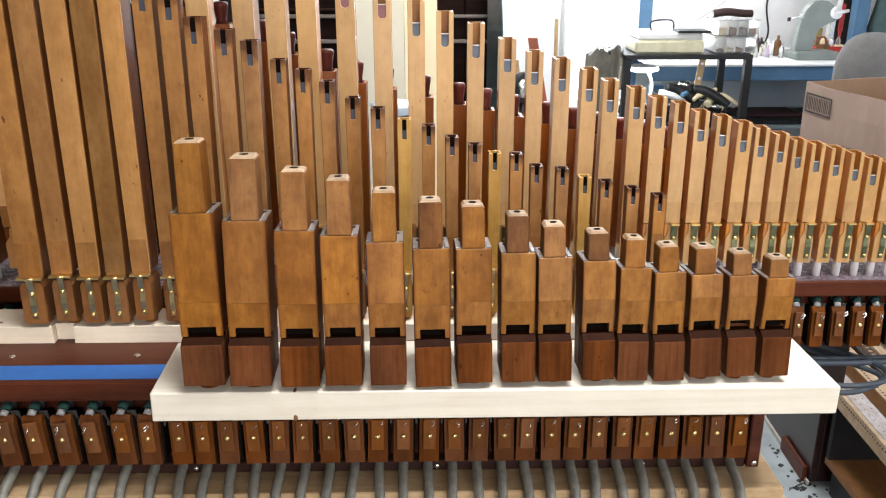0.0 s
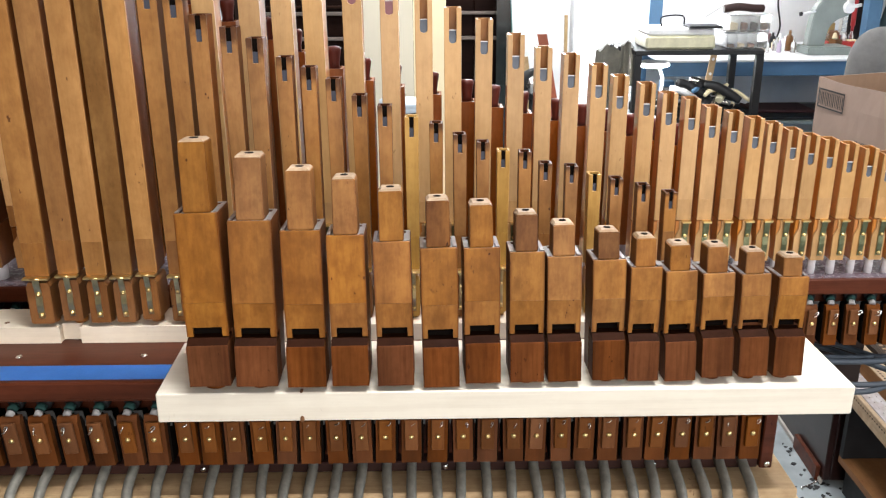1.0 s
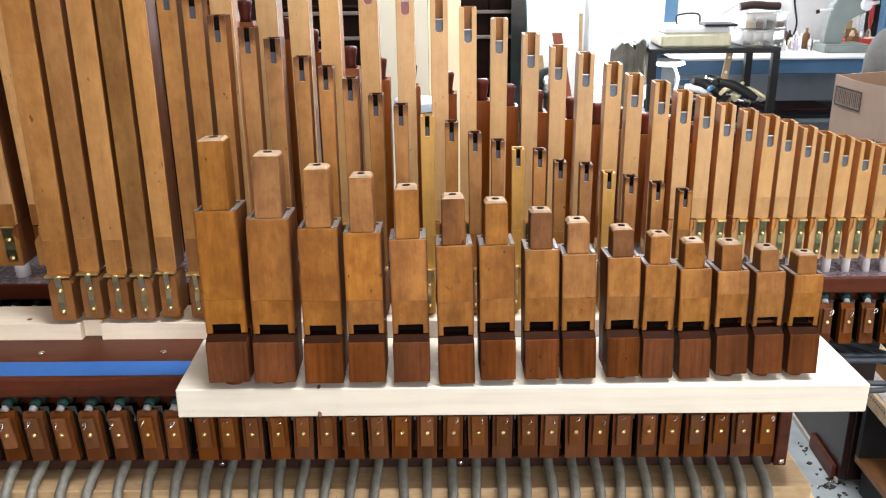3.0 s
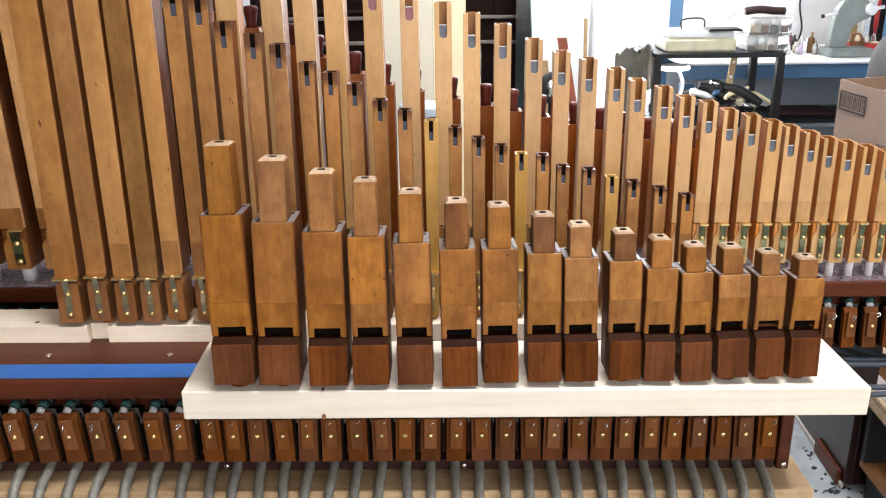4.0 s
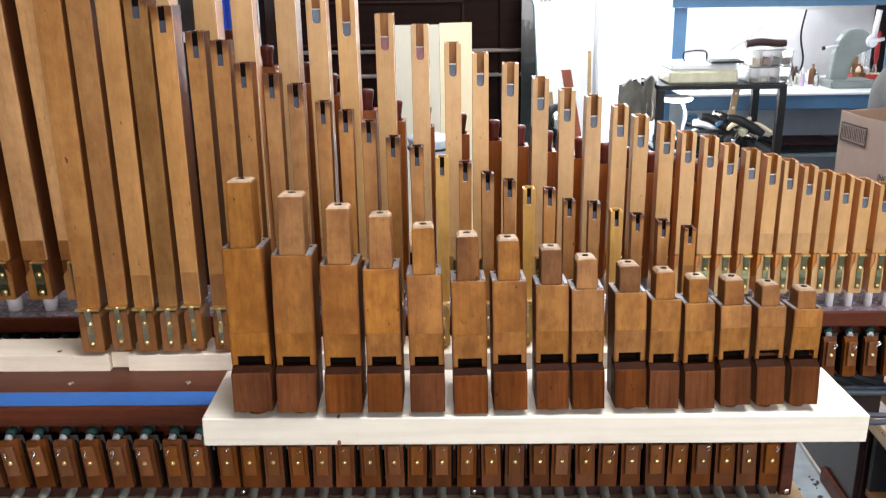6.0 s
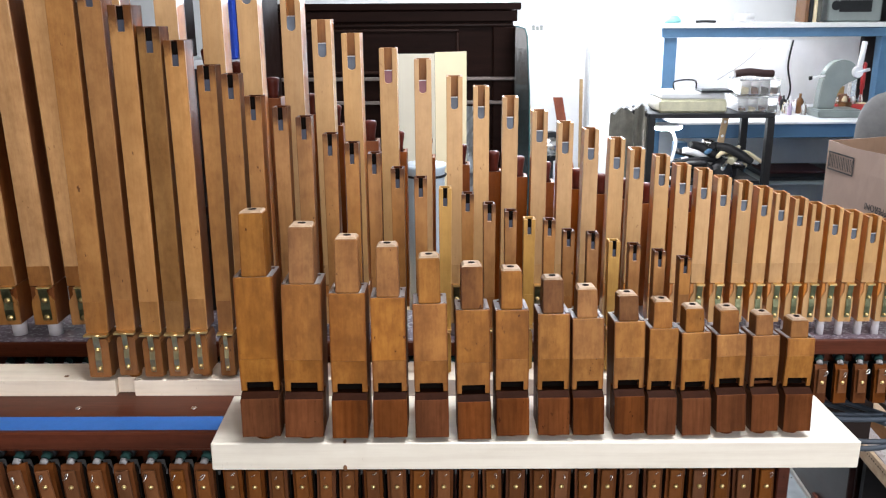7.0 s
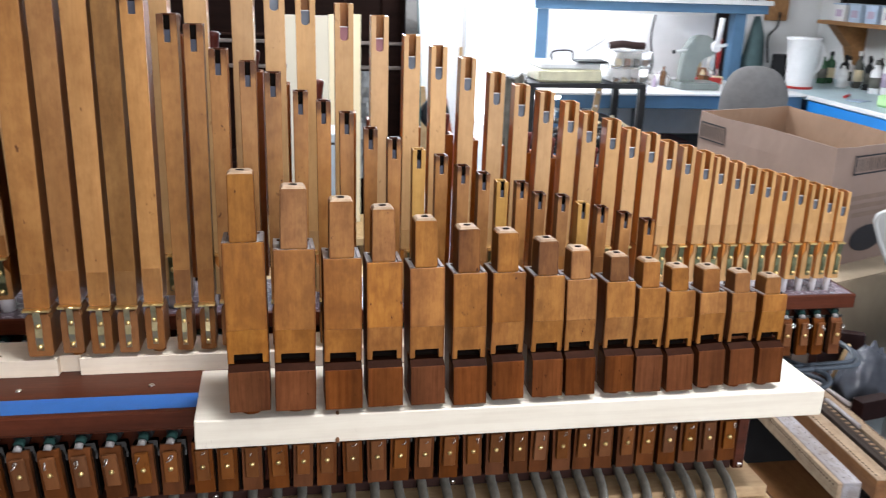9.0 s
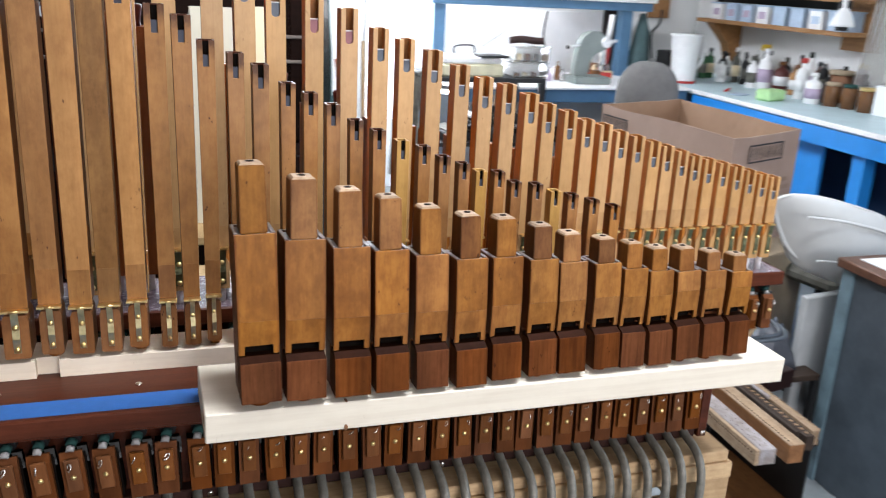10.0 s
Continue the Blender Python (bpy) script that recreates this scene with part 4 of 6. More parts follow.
side = [(-0.150, 0.0505), (-0.145, 0.12), (-0.135, 0.193), (-0.115, 0.280), (-0.086, 0.318), (-0.060, 0.341), (-0.025, 0.355), (0.015, 0.361), (0.055, 0.358), (0.090, 0.345), (0.120, 0.322), (0.150, 0.285), (0.160, 0.250), (0.115, 0.229), (0.078, 0.219), (0.046, 0.204), (0.022, 0.185), (0.004, 0.160), (-0.008, 0.125), (-0.016, 0.0505)]
part("frame", soften(prism(bmesh.new(), side, -0.042, 0.042, "y"), 0.007, 2), M_GREY, press)
part("ram", soften(cube(0.105, 0.145, -0.028, 0.028, 0.13, 0.285), 0.003), M_STEEL, press)
part("hub", bar((0.122, -0.085, 0.287), (0.122, 0.05, 0.287), 0.036, 18), M_WHITE, press)
part("cross_pin", bar((0.105, -0.075, 0.285), (0.205, -0.080, 0.302), 0.011, 10), M_WHITE, press)
part("handle", bar((0.128, -0.072, 0.31), (0.150, -0.066, 0.475), 0.021, 12), M_WHITE, press, "white lever handle")
rest = part("rest", bar((-0.212, -0.03, 0.248), (-0.112, -0.03, 0.262), 0.008, 10), M_WHITE, press)
part("knob", bar((-0.232, -0.03, 0.245), (-0.2125, -0.03, 0.248), 0.013, 12), M_BLACK, rest, "dark round knob")
single("red_tray", soften(cube(0, 0.18, 0, 0.11, 0, 0.042), 0.006, 2), M_RED, "red tool tray behind the press", "tray", m=pose(2.36, 5.22, 0.9005))
for k, (dx, dy, mt) in enumerate(((0.02, 0.05, M_CLEARP), (0.055, 0.03, M_CREAM), (0.08, 0.07, M_CLEARP), (0.11, 0.04, M_PLASTIC_W), (0.135, 0.08, M_STEEL), (0.16, 0.05, M_CLEARP))):
    single("tool_bit", lathe([(0, 0), (0.014, 0), (0.016, 0.025), (0.008, 0.04 + 0.006 * (k % 3)), (0, 0.045 + 0.006 * (k % 3))], 10), mt, "small jar or bit standing in the red tray", "tool", "tools in the red tray", pose(2.36 + dx, 5.22 + dy, 0.943))
single("ochre_box", soften(cube(0, 0.11, 0, 0.05, 0, 0.13), 0.003), plain("ochre_card", (0.36, 0.24, 0.09), 0.7), "ochre cardboard box standing behind the red tray", "box", m=pose(2.40, 5.46, 0.9005, 0, 0, 6))
single("dark_cover", soften(cube(2.655, 2.80, 5.612, 5.656, 0.9005, 1.335), 0.006, 2), plain("dark_brown_panel", (0.020, 0.012, 0.012), 0.6), "dark brown panel standing against the back of the bench", "panel")
single("red_screwdriver", lathe([(0, 0), (0.008, 0), (0.009, 0.12), (0.014, 0.125), (0.015, 0.28), (0, 0.29)], 10), plain("red_grip", (0.34, 0.02, 0.022), 0.4), "red-handled screwdriver standing by the post", "tool", m=pose(2.56, 5.35, 0.9))
brng = random.Random(11)
for k in range(26):
    h, r = brng.uniform(0.05, 0.12), brng.uniform(0.012, 0.026)
    mt = brng.choice((M_AMBER, M_WHITE, M_CLEARP, M_BLACK, M_CLEARP, M_LILAC, M_ROSE, M_CREAM, M_BROWN))
    single("small_bottle", lathe([(0, 0), (r, 0), (r, h * 0.7), (r * 0.4, h * 0.8), (r * 0.4, h), (0, h)], 12), mt, "small bottle standing on the white workbench", "bottle", "bottles on the bench", pose(1.80 + 0.0145 * k + brng.uniform(-0.006, 0.006), 5.06 + 0.085 * (k % 5), 0.9))
for k, (x, y, w, h, mt) in enumerate(((2.42, 5.28, 0.06, 0.10, M_BROWN), (2.47, 5.30, 0.05, 0.07, M_RED), (2.52, 5.26, 0.06, 0.05, M_CREAM), (2.40, 5.20, 0.05, 0.06, M_AMBER))):
    single("small_carton", cube(-w / 2, w / 2, -0.03, 0.03, 0, h, 0.003), mt, "small carton standing behind the press", "carton", "cartons behind the press", pose(x, y, 0.9005, 0, 0, 12 * k - 20))

# things on the overhead shelf
radio = thing("radio", "small silver and black portable radio", "radio", m=pose(2.52, 5.55, 1.4255))
part("body", cube(-0.17, 0.17, -0.07, 0.07, 0, 0.19, 0.012), M_GREY, radio)
part("panel", cube(-0.10, 0.10, -0.074, -0.0705, 0.06, 0.13), M_BLACK, radio)
part("speaker", bar((-0.12, -0.073, 0.10), (-0.12, -0.0705, 0.10), 0.03, 14), M_BLACK, radio)
spk = thing("speaker_box", "black speaker box on the bench shelf", "speaker", m=pose(2.79, 5.55, 1.4255))
part("cabinet", cube(-0.07, 0.07, -0.08, 0.08, 0, 0.24, 0.008), M_BLACK, spk)
part("cone", lathe([(0.052, 0.0), (0.058, 0.003), (0.05, 0.004), (0.02, -0.004), (0.012, 0.002), (0, 0.003)], 20), M_RUBBER, spk, "dark grey speaker cone").matrix_basis = pose(0, -0.081, 0.09, 90, 0, 0)
part("tweeter", lathe([(0.0, 0.003), (0.022, 0.002), (0.026, 0.0), (0, 0)], 16), M_RUBBER, spk).matrix_basis = pose(0, -0.0805, 0.19, 90, 0, 0)
for k in range(4):
    single("book", cube(0, 0.022, 0, 0.16, 0, 0.19 + 0.012 * (k % 2), 0.002), (M_AMBER, M_BLACK, M_CREAM, M_CLOTH)[k], "upright book on the bench shelf", "book", "books on the bench shelf", pose(2.20 + 0.026 * k, 5.45, 1.4255))
single("teal_cap", lathe([(0, 0), (0.09, 0), (0.095, 0.03), (0.06, 0.075), (0, 0.085)], 18), plain("teal_plastic", (0.24, 0.55, 0.53), 0.5), "pale teal cap lying on the shelf", "cap", m=pose(1.40, 5.52, 1.4255) @ Matrix.Scale(0.55, 4))
single("dark_pliers", sweep(bmesh.new(), curve_points([(0, 0, 0.008), (0.06, 0.01, 0.01), (0.12, -0.01, 0.008)]), 0.008, 8), M_BLACK, "black-handled pliers on the shelf", "tool", m=pose(1.52, 5.42, 1.4255))
single("paper_roll", bar((0, 0, 0.045), (0.18, 0.03, 0.045), 0.045, 14), M_WHITE, "white roll of paper on the shelf", "roll", m=pose(1.80, 5.52, 1.4255) @ Matrix.Scale(0.6, 4))

# ---- black tool cart in front of the bench ----
cart = thing("black_cart", "black steel cart with an open lower shelf", "cart", m=pose(0.985, 4.22, 0.045))
part("top", cube(0, 0.63, 0, 0.42, 0.945, 0.968, 0.003), M_BLACK, cart)
for x in (0.0, 0.595):
    for y in (0.0, 0.385):
        part("leg", cube(x, x + 0.035, y, y + 0.035, -0.045, 0.9445), M_BLACK, cart)
part("lower_shelf", cube(0.036, 0.594, 0.036, 0.384, 0.60, 0.62), M_BLACK, cart)
part("bottom_shelf", cube(0.036, 0.594, 0.036, 0.384, 0.12, 0.14), M_BLACK, cart)
tray = thing("cream_machine", "flat cream plastic tray machine on the cart", "machine", m=pose(1.045, 4.26, 1.0135))
part("body", cube(0, 0.34, 0, 0.26, 0, 0.065, 0.01), M_TRAY, tray)
part("lid", cube(0.01, 0.33, 0.01, 0.25, 0.0655, 0.10, 0.008), M_PLASTIC_W, tray)
part("black_plate", cube(0.20, 0.36, -0.02, 0.10, 0.101, 0.112, 0.002), M_BLACK, tray)
part("wire_handle", sweep(bmesh.new(), curve_points([(0.10, 0.12, 0.10), (0.10, 0.12, 0.145), (0.20, 0.12, 0.15), (0.21, 0.12, 0.101)], 5), 0.004, 8), M_BLACK, tray)
single("glue_gun", sweep(bmesh.new(), curve_points([(0, 0, 0.02), (0.07, 0, 0.03), (0.15, 0.01, 0.022), (0.2, 0.02, 0.02)]), 0.019, 10), plain("dark_brown_grip", (0.035, 0.014, 0.011), 0.5), "dark brown power tool lying on the boxes", "tool", m=pose(1.43, 4.33, 1.178))
for k in range(2):
    org = thing("parts_organizer", "clear plastic compartment box, half full", "organizer", "stacked organizers", pose(1.442 + 0.006 * k, 4.27, 1.0135 + 0.082 * k))
    part("shell", cube(0, 0.20, 0, 0.2, 0, 0.072, 0.005), M_CLEARP, org)
    part("lid", cube(-0.003, 0.203, -0.003, 0.203, 0.0725, 0.0805, 0.002), M_CLEARP, org)
    for q in range(4):
        part("divider", cube(0.002 + 0.0485 * q, 0.004 + 0.0485 * q, 0.006, 0.19, 0.006, 0.068), M_WHITE, org, "white divider")
        part("contents", cube(0.008 + 0.0485 * q, 0.044 + 0.0485 * q, 0.012, 0.18, 0.006, 0.022 + 0.017 * ((q * 3 + k) % 3), 0.004), (M_AMBER, M_CREAM, M_BROWN, M_CLOTH)[(q + k) % 4], org)
for k in range(7):
    a = random.uniform(0, 6.28)
    single("hand_tool", sweep(bmesh.new(), curve_points([(0, 0, 0.012), (0.07, 0.02, 0.02 + 0.02 * (k % 3)), (0.16, -0.01, 0.015)], 4), 0.010, 8), (M_BLACK, M_STEEL, M_CREAM)[k % 3], "hand tool lying on the cart shelf", "tool", "tools on the cart shelf", pose(1.22 + 0.05 * k, 4.36 + 0.03 * (k % 3), 0.669 + 0.012 * k, 0, 0, math.degrees(a)))
helmet = lathe([(0, 0), (0.055, 0), (0.06, 0.03), (0.05, 0.07), (0.025, 0.095), (0, 0.10)], 18)
single("black_headset", helmet, M_BLACK, "rounded black headset case on the cart shelf", "case", m=pose(1.40, 4.33, 0.6655))
for k, (x, y, z, a, l0, mt) in enumerate(((1.12, 4.30, 0.745, 12, 0.30, M_BLACK), (1.28, 4.40, 0.735, -20, 0.24, M_STEEL), (1.20, 4.36, 0.75, 30, 0.20, M_PLASTIC_W), (1.36, 4.46, 0.7, 5, 0.22, M_CREAM), (1.14, 4.42, 0.735, -8, 0.33, M_BLACK))):
    single("shop_tool", sweep(bmesh.new(), curve_points([(0, 0, 0), (l0 * 0.3, 0.015, 0.012), (l0 * 0.6, -0.01, 0.02), (l0, 0, 0.004)], 4), 0.013, 8, None), mt, "long-handled shop tool heaped on the cart shelf", "tool", "tools on the cart shelf", pose(x, y, z, 0, 0, a))
lap = thing("tool_case", "dark open tool case on the cart shelf", "case", m=pose(1.08, 4.30, 0.6655, 0, 0, 8))
part("base", cube(0, 0.42, 0, 0.26, 0, 0.05, 0.006), M_BLACK, lap)
part("insert", cube(0.02, 0.40, 0.02, 0.24, 0.0505, 0.058), M_CLOTH, lap)
wl = thing("work_lamp", "lit white work lamp with a curved arm on the cart shelf", "lamp", m=pose(1.13, 4.34, 0.6655))
part("base", lathe([(0, 0), (0.05, 0), (0.05, 0.012), (0.012, 0.02), (0, 0.02)], 18), M_PLASTIC_W, wl)
part("arm", sweep(bmesh.new(), curve_points([(0, 0, 0.02), (0.02, 0, 0.12), (0.03, 0, 0.19), (0.0, -0.01, 0.257)], 5), 0.008, 8), M_PLASTIC_W, wl)
part("head", lathe([(0, 0.279), (0.075, 0.279), (0.06, 0.286), (0.03, 0.29), (0, 0.29)], 22, -0.03, -0.02), M_PLASTIC_W, wl)
part("diffuser", lathe([(0, 0.258), (0.06, 0.258), (0.078, 0.263), (0.082, 0.270), (0.076, 0.2785), (0, 0.2785)], 22, -0.03, -0.02), M_LAMP, wl, "glowing white diffuser")
slat = thing("pierced_slat", "pale wooden slat with holes leaning on the cart shelf", "slat", m=pose(1.415, 4.48, 0.6655, 0, 7.0, 0))
part("board", cube(-0.017, 0.017, -0.006, 0.006, 0, 0.325, 0.002), W_STOCK, slat)
for k in range(4):
    part("hole", bar((0, -0.0068, 0.05 + 0.075 * k), (0, -0.0062, 0.05 + 0.075 * k), 0.008, 12), M_WHITE, slat)
hrng = random.Random(3)
for k in range(12):
    a, l0, r0 = hrng.uniform(-60, 60), hrng.uniform(0.10, 0.22), hrng.uniform(0.012, 0.026)
    mt = (M_BLACK, M_BLACK, M_PLASTIC_W, M_BLACK, M_BLUE, M_STEEL, M_BLACK, M_CREAM, M_BLACK, M_TRAY, M_BLACK, M_WHITE)[k]
    keys = [(-l0 / 2, 0, 0), (-l0 * 0.2, hrng.uniform(-0.01, 0.02), r0 * 0.6), (l0 * 0.2, 0, r0 * 0.4), (l0 / 2, hrng.uniform(-0.02, 0.02), 0)]
    pts = curve_points(keys, 4)
    single("power_tool", sweep(bmesh.new(), pts, r0, 9, [r0 * (0.55 + 0.45 * math.sin(math.pi * (0.12 + 0.76 * q / (len(pts) - 1)))) for q in range(len(pts))]), mt, "small shop tool in the heap on the cart shelf", "tool", "tools heaped on the cart shelf", pose(1.24 + 0.027 * k, 4.30 + hrng.uniform(0, 0.12), 0.735 + 0.03 * hrng.random() + 0.05 * math.sin(math.pi * k / 11), hrng.uniform(-10, 10), hrng.uniform(-30, 30), a))

def drape(x0, x1, z0, z1, y, seed, flare=0.0):
    """A stiff hanging cloth: upright folds that open towards the hem, a slanting top edge, real thickness."""
    bm = bmesh.new()
    rows = []
    for k in range(13):
        f = k / 12
        row = []
        for i in range(15):
            u = i / 14
            half = (x1 - x0) / 2 * (1 - 0.12 * f + flare * (1 - f))
            deep = 0.018 * math.sin(u * 11 + seed) * (1.1 - 0.6 * f) + 0.012 * noise.noise(Vector((u * 5, f * 4, seed)))
            top = z1 - 0.03 * abs(u - 0.45) * 2 + 0.012 * noise.noise(Vector((u * 6, seed, 2)))
            row.append(bm.verts.new(((x0 + x1) / 2 + (u * 2 - 1) * half, y + deep, z0 + (top - z0) * f)))
        rows.append(row)
    for a, b in zip(rows, rows[1:]):
        for i in range(14):
            bm.faces.new((a[i], a[i + 1], b[i + 1], b[i]))
    bmesh.ops.solidify(bm, geom=bm.faces[:], thickness=0.006)
    return bm


apron = thing("canvas_apron", "worn grey-brown canvas apron hanging on a stand beside the cart", "apron", m=pose(0.0, 4.33, 0))
part("skirt", drape(0.805, 0.950, 0.48, 1.035, 0.0, 1.0, 0.15), M_CANVAS, apron)
part("bib", drape(0.925, 0.998, 0.83, 1.06, -0.035, 4.0, 0.1), M_CANVAS, apron)
part("strap", sweep(bmesh.new(), curve_points([(0.83, 0.0, 1.0), (0.875, -0.012, 1.045), (0.93, -0.03, 1.03), (0.965, -0.035, 1.06), (0.985, -0.03, 1.02)], 5), 0.006, 8), M_WHITE, apron, "pale strap over the hook")
part("post", bar((0.90, 0.03, 0), (0.90, 0.03, 1.03), 0.012, 10), M_BLACK, apron)
part("foot_plate", bar((0.90, 0.03, 0), (0.90, 0.03, 0.02), 0.12, 16), M_BLACK, apron)

# ---- upright piano, boards and clutter in front of the back wall ----
piano = thing("upright_piano", "dark walnut upright piano with panelled front", "piano", m=pose(-0.79, 3.60, 0))
part("case", cube(0, 1.05, 0.02, 0.55, 0, 1.52), W_PIANO, piano)
part("lid", cube(-0.03, 1.08, -0.02, 0.57, 1.521, 1.55, 0.004), W_PIANO, piano)
part("cornice", cube(-0.015, 1.065, -0.012, 0.0195, 1.475, 1.52, 0.003), W_PIANO, piano)
fr = part("front_panel", cube(0.10, 0.823, 0.012, 0.0195, 1.262, 1.446, 0.002), W_PIANO, piano)
for q in ((0.10, 0.823, 1.434, 1.446), (0.10, 0.823, 1.262, 1.274), (0.10, 0.112, 1.2745, 1.4335), (0.811, 0.823, 1.2745, 1.4335)):
    part("panel_moulding", cube(q[0], q[1], 0.002, 0.0115, q[2], q[3], 0.004), W_PIANO_EDGE, fr, "paler moulding round the panel")
part("frieze", cube(0.0, 1.05, 0.004, 0.0195, 1.456, 1.468, 0.003), W_PIANO_EDGE, piano)
part("pilaster", cube(0.965, 1.05, 0.002, 0.0195, 0.81, 1.453, 0.004), W_PIANO, piano)
for z in (1.235, 1.135):
    # the pale colour of these worn edges also holds their gleam
    part("moulding", cube(0.0, 1.05, -0.006, 0.0195, z, z + 0.014, 0.003), plain("worn_edge_gleam", (0.20, 0.16, 0.14), 0.35), piano, "worn edge moulding with a gleam in its pale colour")
part("key_slip", cube(0.0, 1.05, -0.25, 0.019, 0.66, 0.80, 0.006), W_PIANO, piano)
for x in (0.03, 0.96):
    part("leg", cube(x, x + 0.06, -0.24, -0.18, 0, 0.6595, 0.004), W_PIANO, piano)

fold = thing("folded_board", "cream folded board standing upright", "board", m=pose(-0.23, 3.06, 0.0))
part("left_leaf", prism(bmesh.new(), [(0, -0.01), (0.17, -0.02), (0.17, -0.014), (0, -0.004)], 0.62, 1.375), plain("pale_cream_board", (0.78, 0.71, 0.56), 0.6, 0.0, 0.05, 5), fold, "pale cream leaf")
part("right_leaf", prism(bmesh.new(), [(0.171, -0.02), (0.285, 0.03), (0.285, 0.036), (0.171, -0.014)], 0.62, 1.38), M_CREAM, fold, "warm cream leaf")
stool = thing("wooden_stool", "plain wooden stool behind the organ chests", "stool", m=pose(-0.10, 3.05, 0))
part("seat", cube(-0.20, 0.22, -0.16, 0.16, 0.585, 0.619, 0.006), W_STOCK, stool)
for x in (-0.17, 0.19):
    for y in (-0.13, 0.13):
        part("leg", bar((x, y, 0), (x * 0.9, y * 0.9, 0.5845), 0.018, 10), W_STOCK, stool)
bucket = thing("white_bucket", "tall white plastic bucket with a dark rim", "bucket", m=pose(-0.08, 2.40, 0.0))
part("body", lathe([(0, 0.62), (0.052, 0.62), (0.058, 1.08), (0.062, 1.085), (0.062, 1.095), (0.056, 1.095), (0.052, 1.05), (0.046, 0.64), (0, 0.64)], 24), plain("cool_white_plastic", (0.74, 0.82, 0.88), 0.35, 0.0, 0.05), bucket)
part("rim", lathe([(0.0622, 1.06), (0.0632, 1.06), (0.0632, 1.066), (0.0622, 1.066)], 24), M_BLACK, bucket, "dark band under the rim")
crate = thing("wooden_crate", "rough wooden crate under the bucket", "crate", m=pose(-0.10, 2.42, 0))
for z in (0.02, 0.17, 0.32, 0.47):
    part("slat", cube(-0.2, 0.2, -0.16, -0.145, z, z + 0.12, 0.002), W_STOCK, crate)
    part("slat", cube(-0.2, 0.2, 0.145, 0.16, z, z + 0.12, 0.002), W_STOCK, crate)
for x in (-0.2, 0.185):
    part("end_panel", cube(x, x + 0.015, -0.1445, 0.1445, 0.0, 0.60), W_STOCK, crate)
part("top_board", cube(-0.2, 0.2, -0.16, 0.16, 0.601, 0.6195, 0.002), W_STOCK, crate)

drum = thing("lacquered_case", "tall blackish green lacquered case with a teal edge", "case", m=pose(0.255, 3.42, 0))
prof = [(0.0, 0.0), (0.066, 0.0), (0.066, 0.5), (0.063, 0.9), (0.058, 1.2), (0.045, 1.42), (0.035, 1.45), (0.0, 1.46)]
part("shell", prism(bmesh.new(), prof, 0.0, 0.16, "y"), M_DKGREEN, drum)
part("edge_trim", sweep(bmesh.new(), [(p[0] + 0.002, -0.003, p[1]) for p in prof[1:]], 0.0025, 8), plain("teal_edge", (0.03, 0.13, 0.13), 0.3), drum, "teal line along the edge")
reel = thing("caster_wheel", "chrome-rimmed black wheel leaning by the boards", "wheel", m=pose(0.47, 4.0, 0.89, 90, 0, 20))
part("tyre", lathe([(0.045, -0.02), (0.07, -0.02), (0.075, 0.0), (0.07, 0.02), (0.045, 0.02)], 24), M_BLACK, reel)
part("hub", lathe([(0, -0.024), (0.046, -0.022), (0.046, 0.022), (0, 0.024)], 20), M_STEEL, reel)
part("stem", bar((0, -0.86, 0), (0, -0.07, 0), 0.02, 10), M_BLACK, reel)
for k, (x0, z0, x1, z1, w, mt) in enumerate(((0.40, 1.38, 0.58, 0.0, 0.006, W_STOCK), (0.60, 1.04, 0.80, 0.0, 0.026, W_REDSTOCK), (0.71, 1.15, 0.73, 0.0, 0.008, W_STOCK), (0.47, 0.95, 0.60, 0.0, 0.03, W_STOCK))):
    y0 = 4.9 - 0.12 * k
    single("leaning_strip", prism(bmesh.new(), [(x0 - w, z0), (x0 + w, z0), (x1 + w, z1), (x1 - w, z1)], y0, y0 + 0.02, "y"), mt, "thin strip of wood leaning upright", "wood strip", "leaning strips")
single("white_sheet", prism(bmesh.new(), [(0.33, 0.0), (0.88, 0.0), (0.86, 1.52), (0.34, 1.62)], 5.30, 5.31, "y"), M_WHITE, "large white board leaning by the window", "board")
# three grey bars stand in for unreadable lettering on the board
for q in range(3):
    single("paper_slip", cube(0, 0.018, 0, 0.0012, 0, 0.03 - 0.006 * (q % 2)), M_GREY, "small grey bar for unreadable lettering on the white board", "paper slip", "slips on the white board", pose(0.495 + 0.024 * q, 5.2985, 1.392))
# plain white stands in for the chrome's bright reflection
single("chrome_pole", bar((0.80, 5.05, 0), (0.80, 5.05, 2.88), 0.012, 14), M_WHITE, "thin chrome floor-to-ceiling pole, bright reflection in its colour", "pole")
cabl = thing("blue_bin_shelf", "narrow dark shelf unit with a white upper shelf", "shelf", m=pose(-0.98, 3.14, 0))
for z in (0.3, 0.8, 1.33):
    part("shelf", cube(0.0005, 0.30, -0.14, 0.16, z, z + 0.03), M_WHITE if z > 1.0 else W_PIANO, cabl)
for x in (-0.02, 0.301):
    part("upright", cube(x, x + 0.02, -0.14, 0.16, 0, 1.8), W_PIANO, cabl, "dark wooden upright")
binb = thing("blue_bin", "blue ribbed plastic bin", "bin", m=pose(-0.80, 3.10, 1.3605))
part("tub", cube(-0.035, 0.045, -0.08, 0.12, 0, 0.22, 0.008), M_BLUEBIN, binb)
for k in range(4):
    part("rib", cube(-0.03 + 0.020 * k, -0.022 + 0.020 * k, -0.088, -0.0805, 0.01, 0.21), M_BLUEBIN, binb)

# ---- blue bench with bottles along the right wall ----
rb = thing("wall_bench", "bright blue bench with a pale worktop along the wall", "workbench")
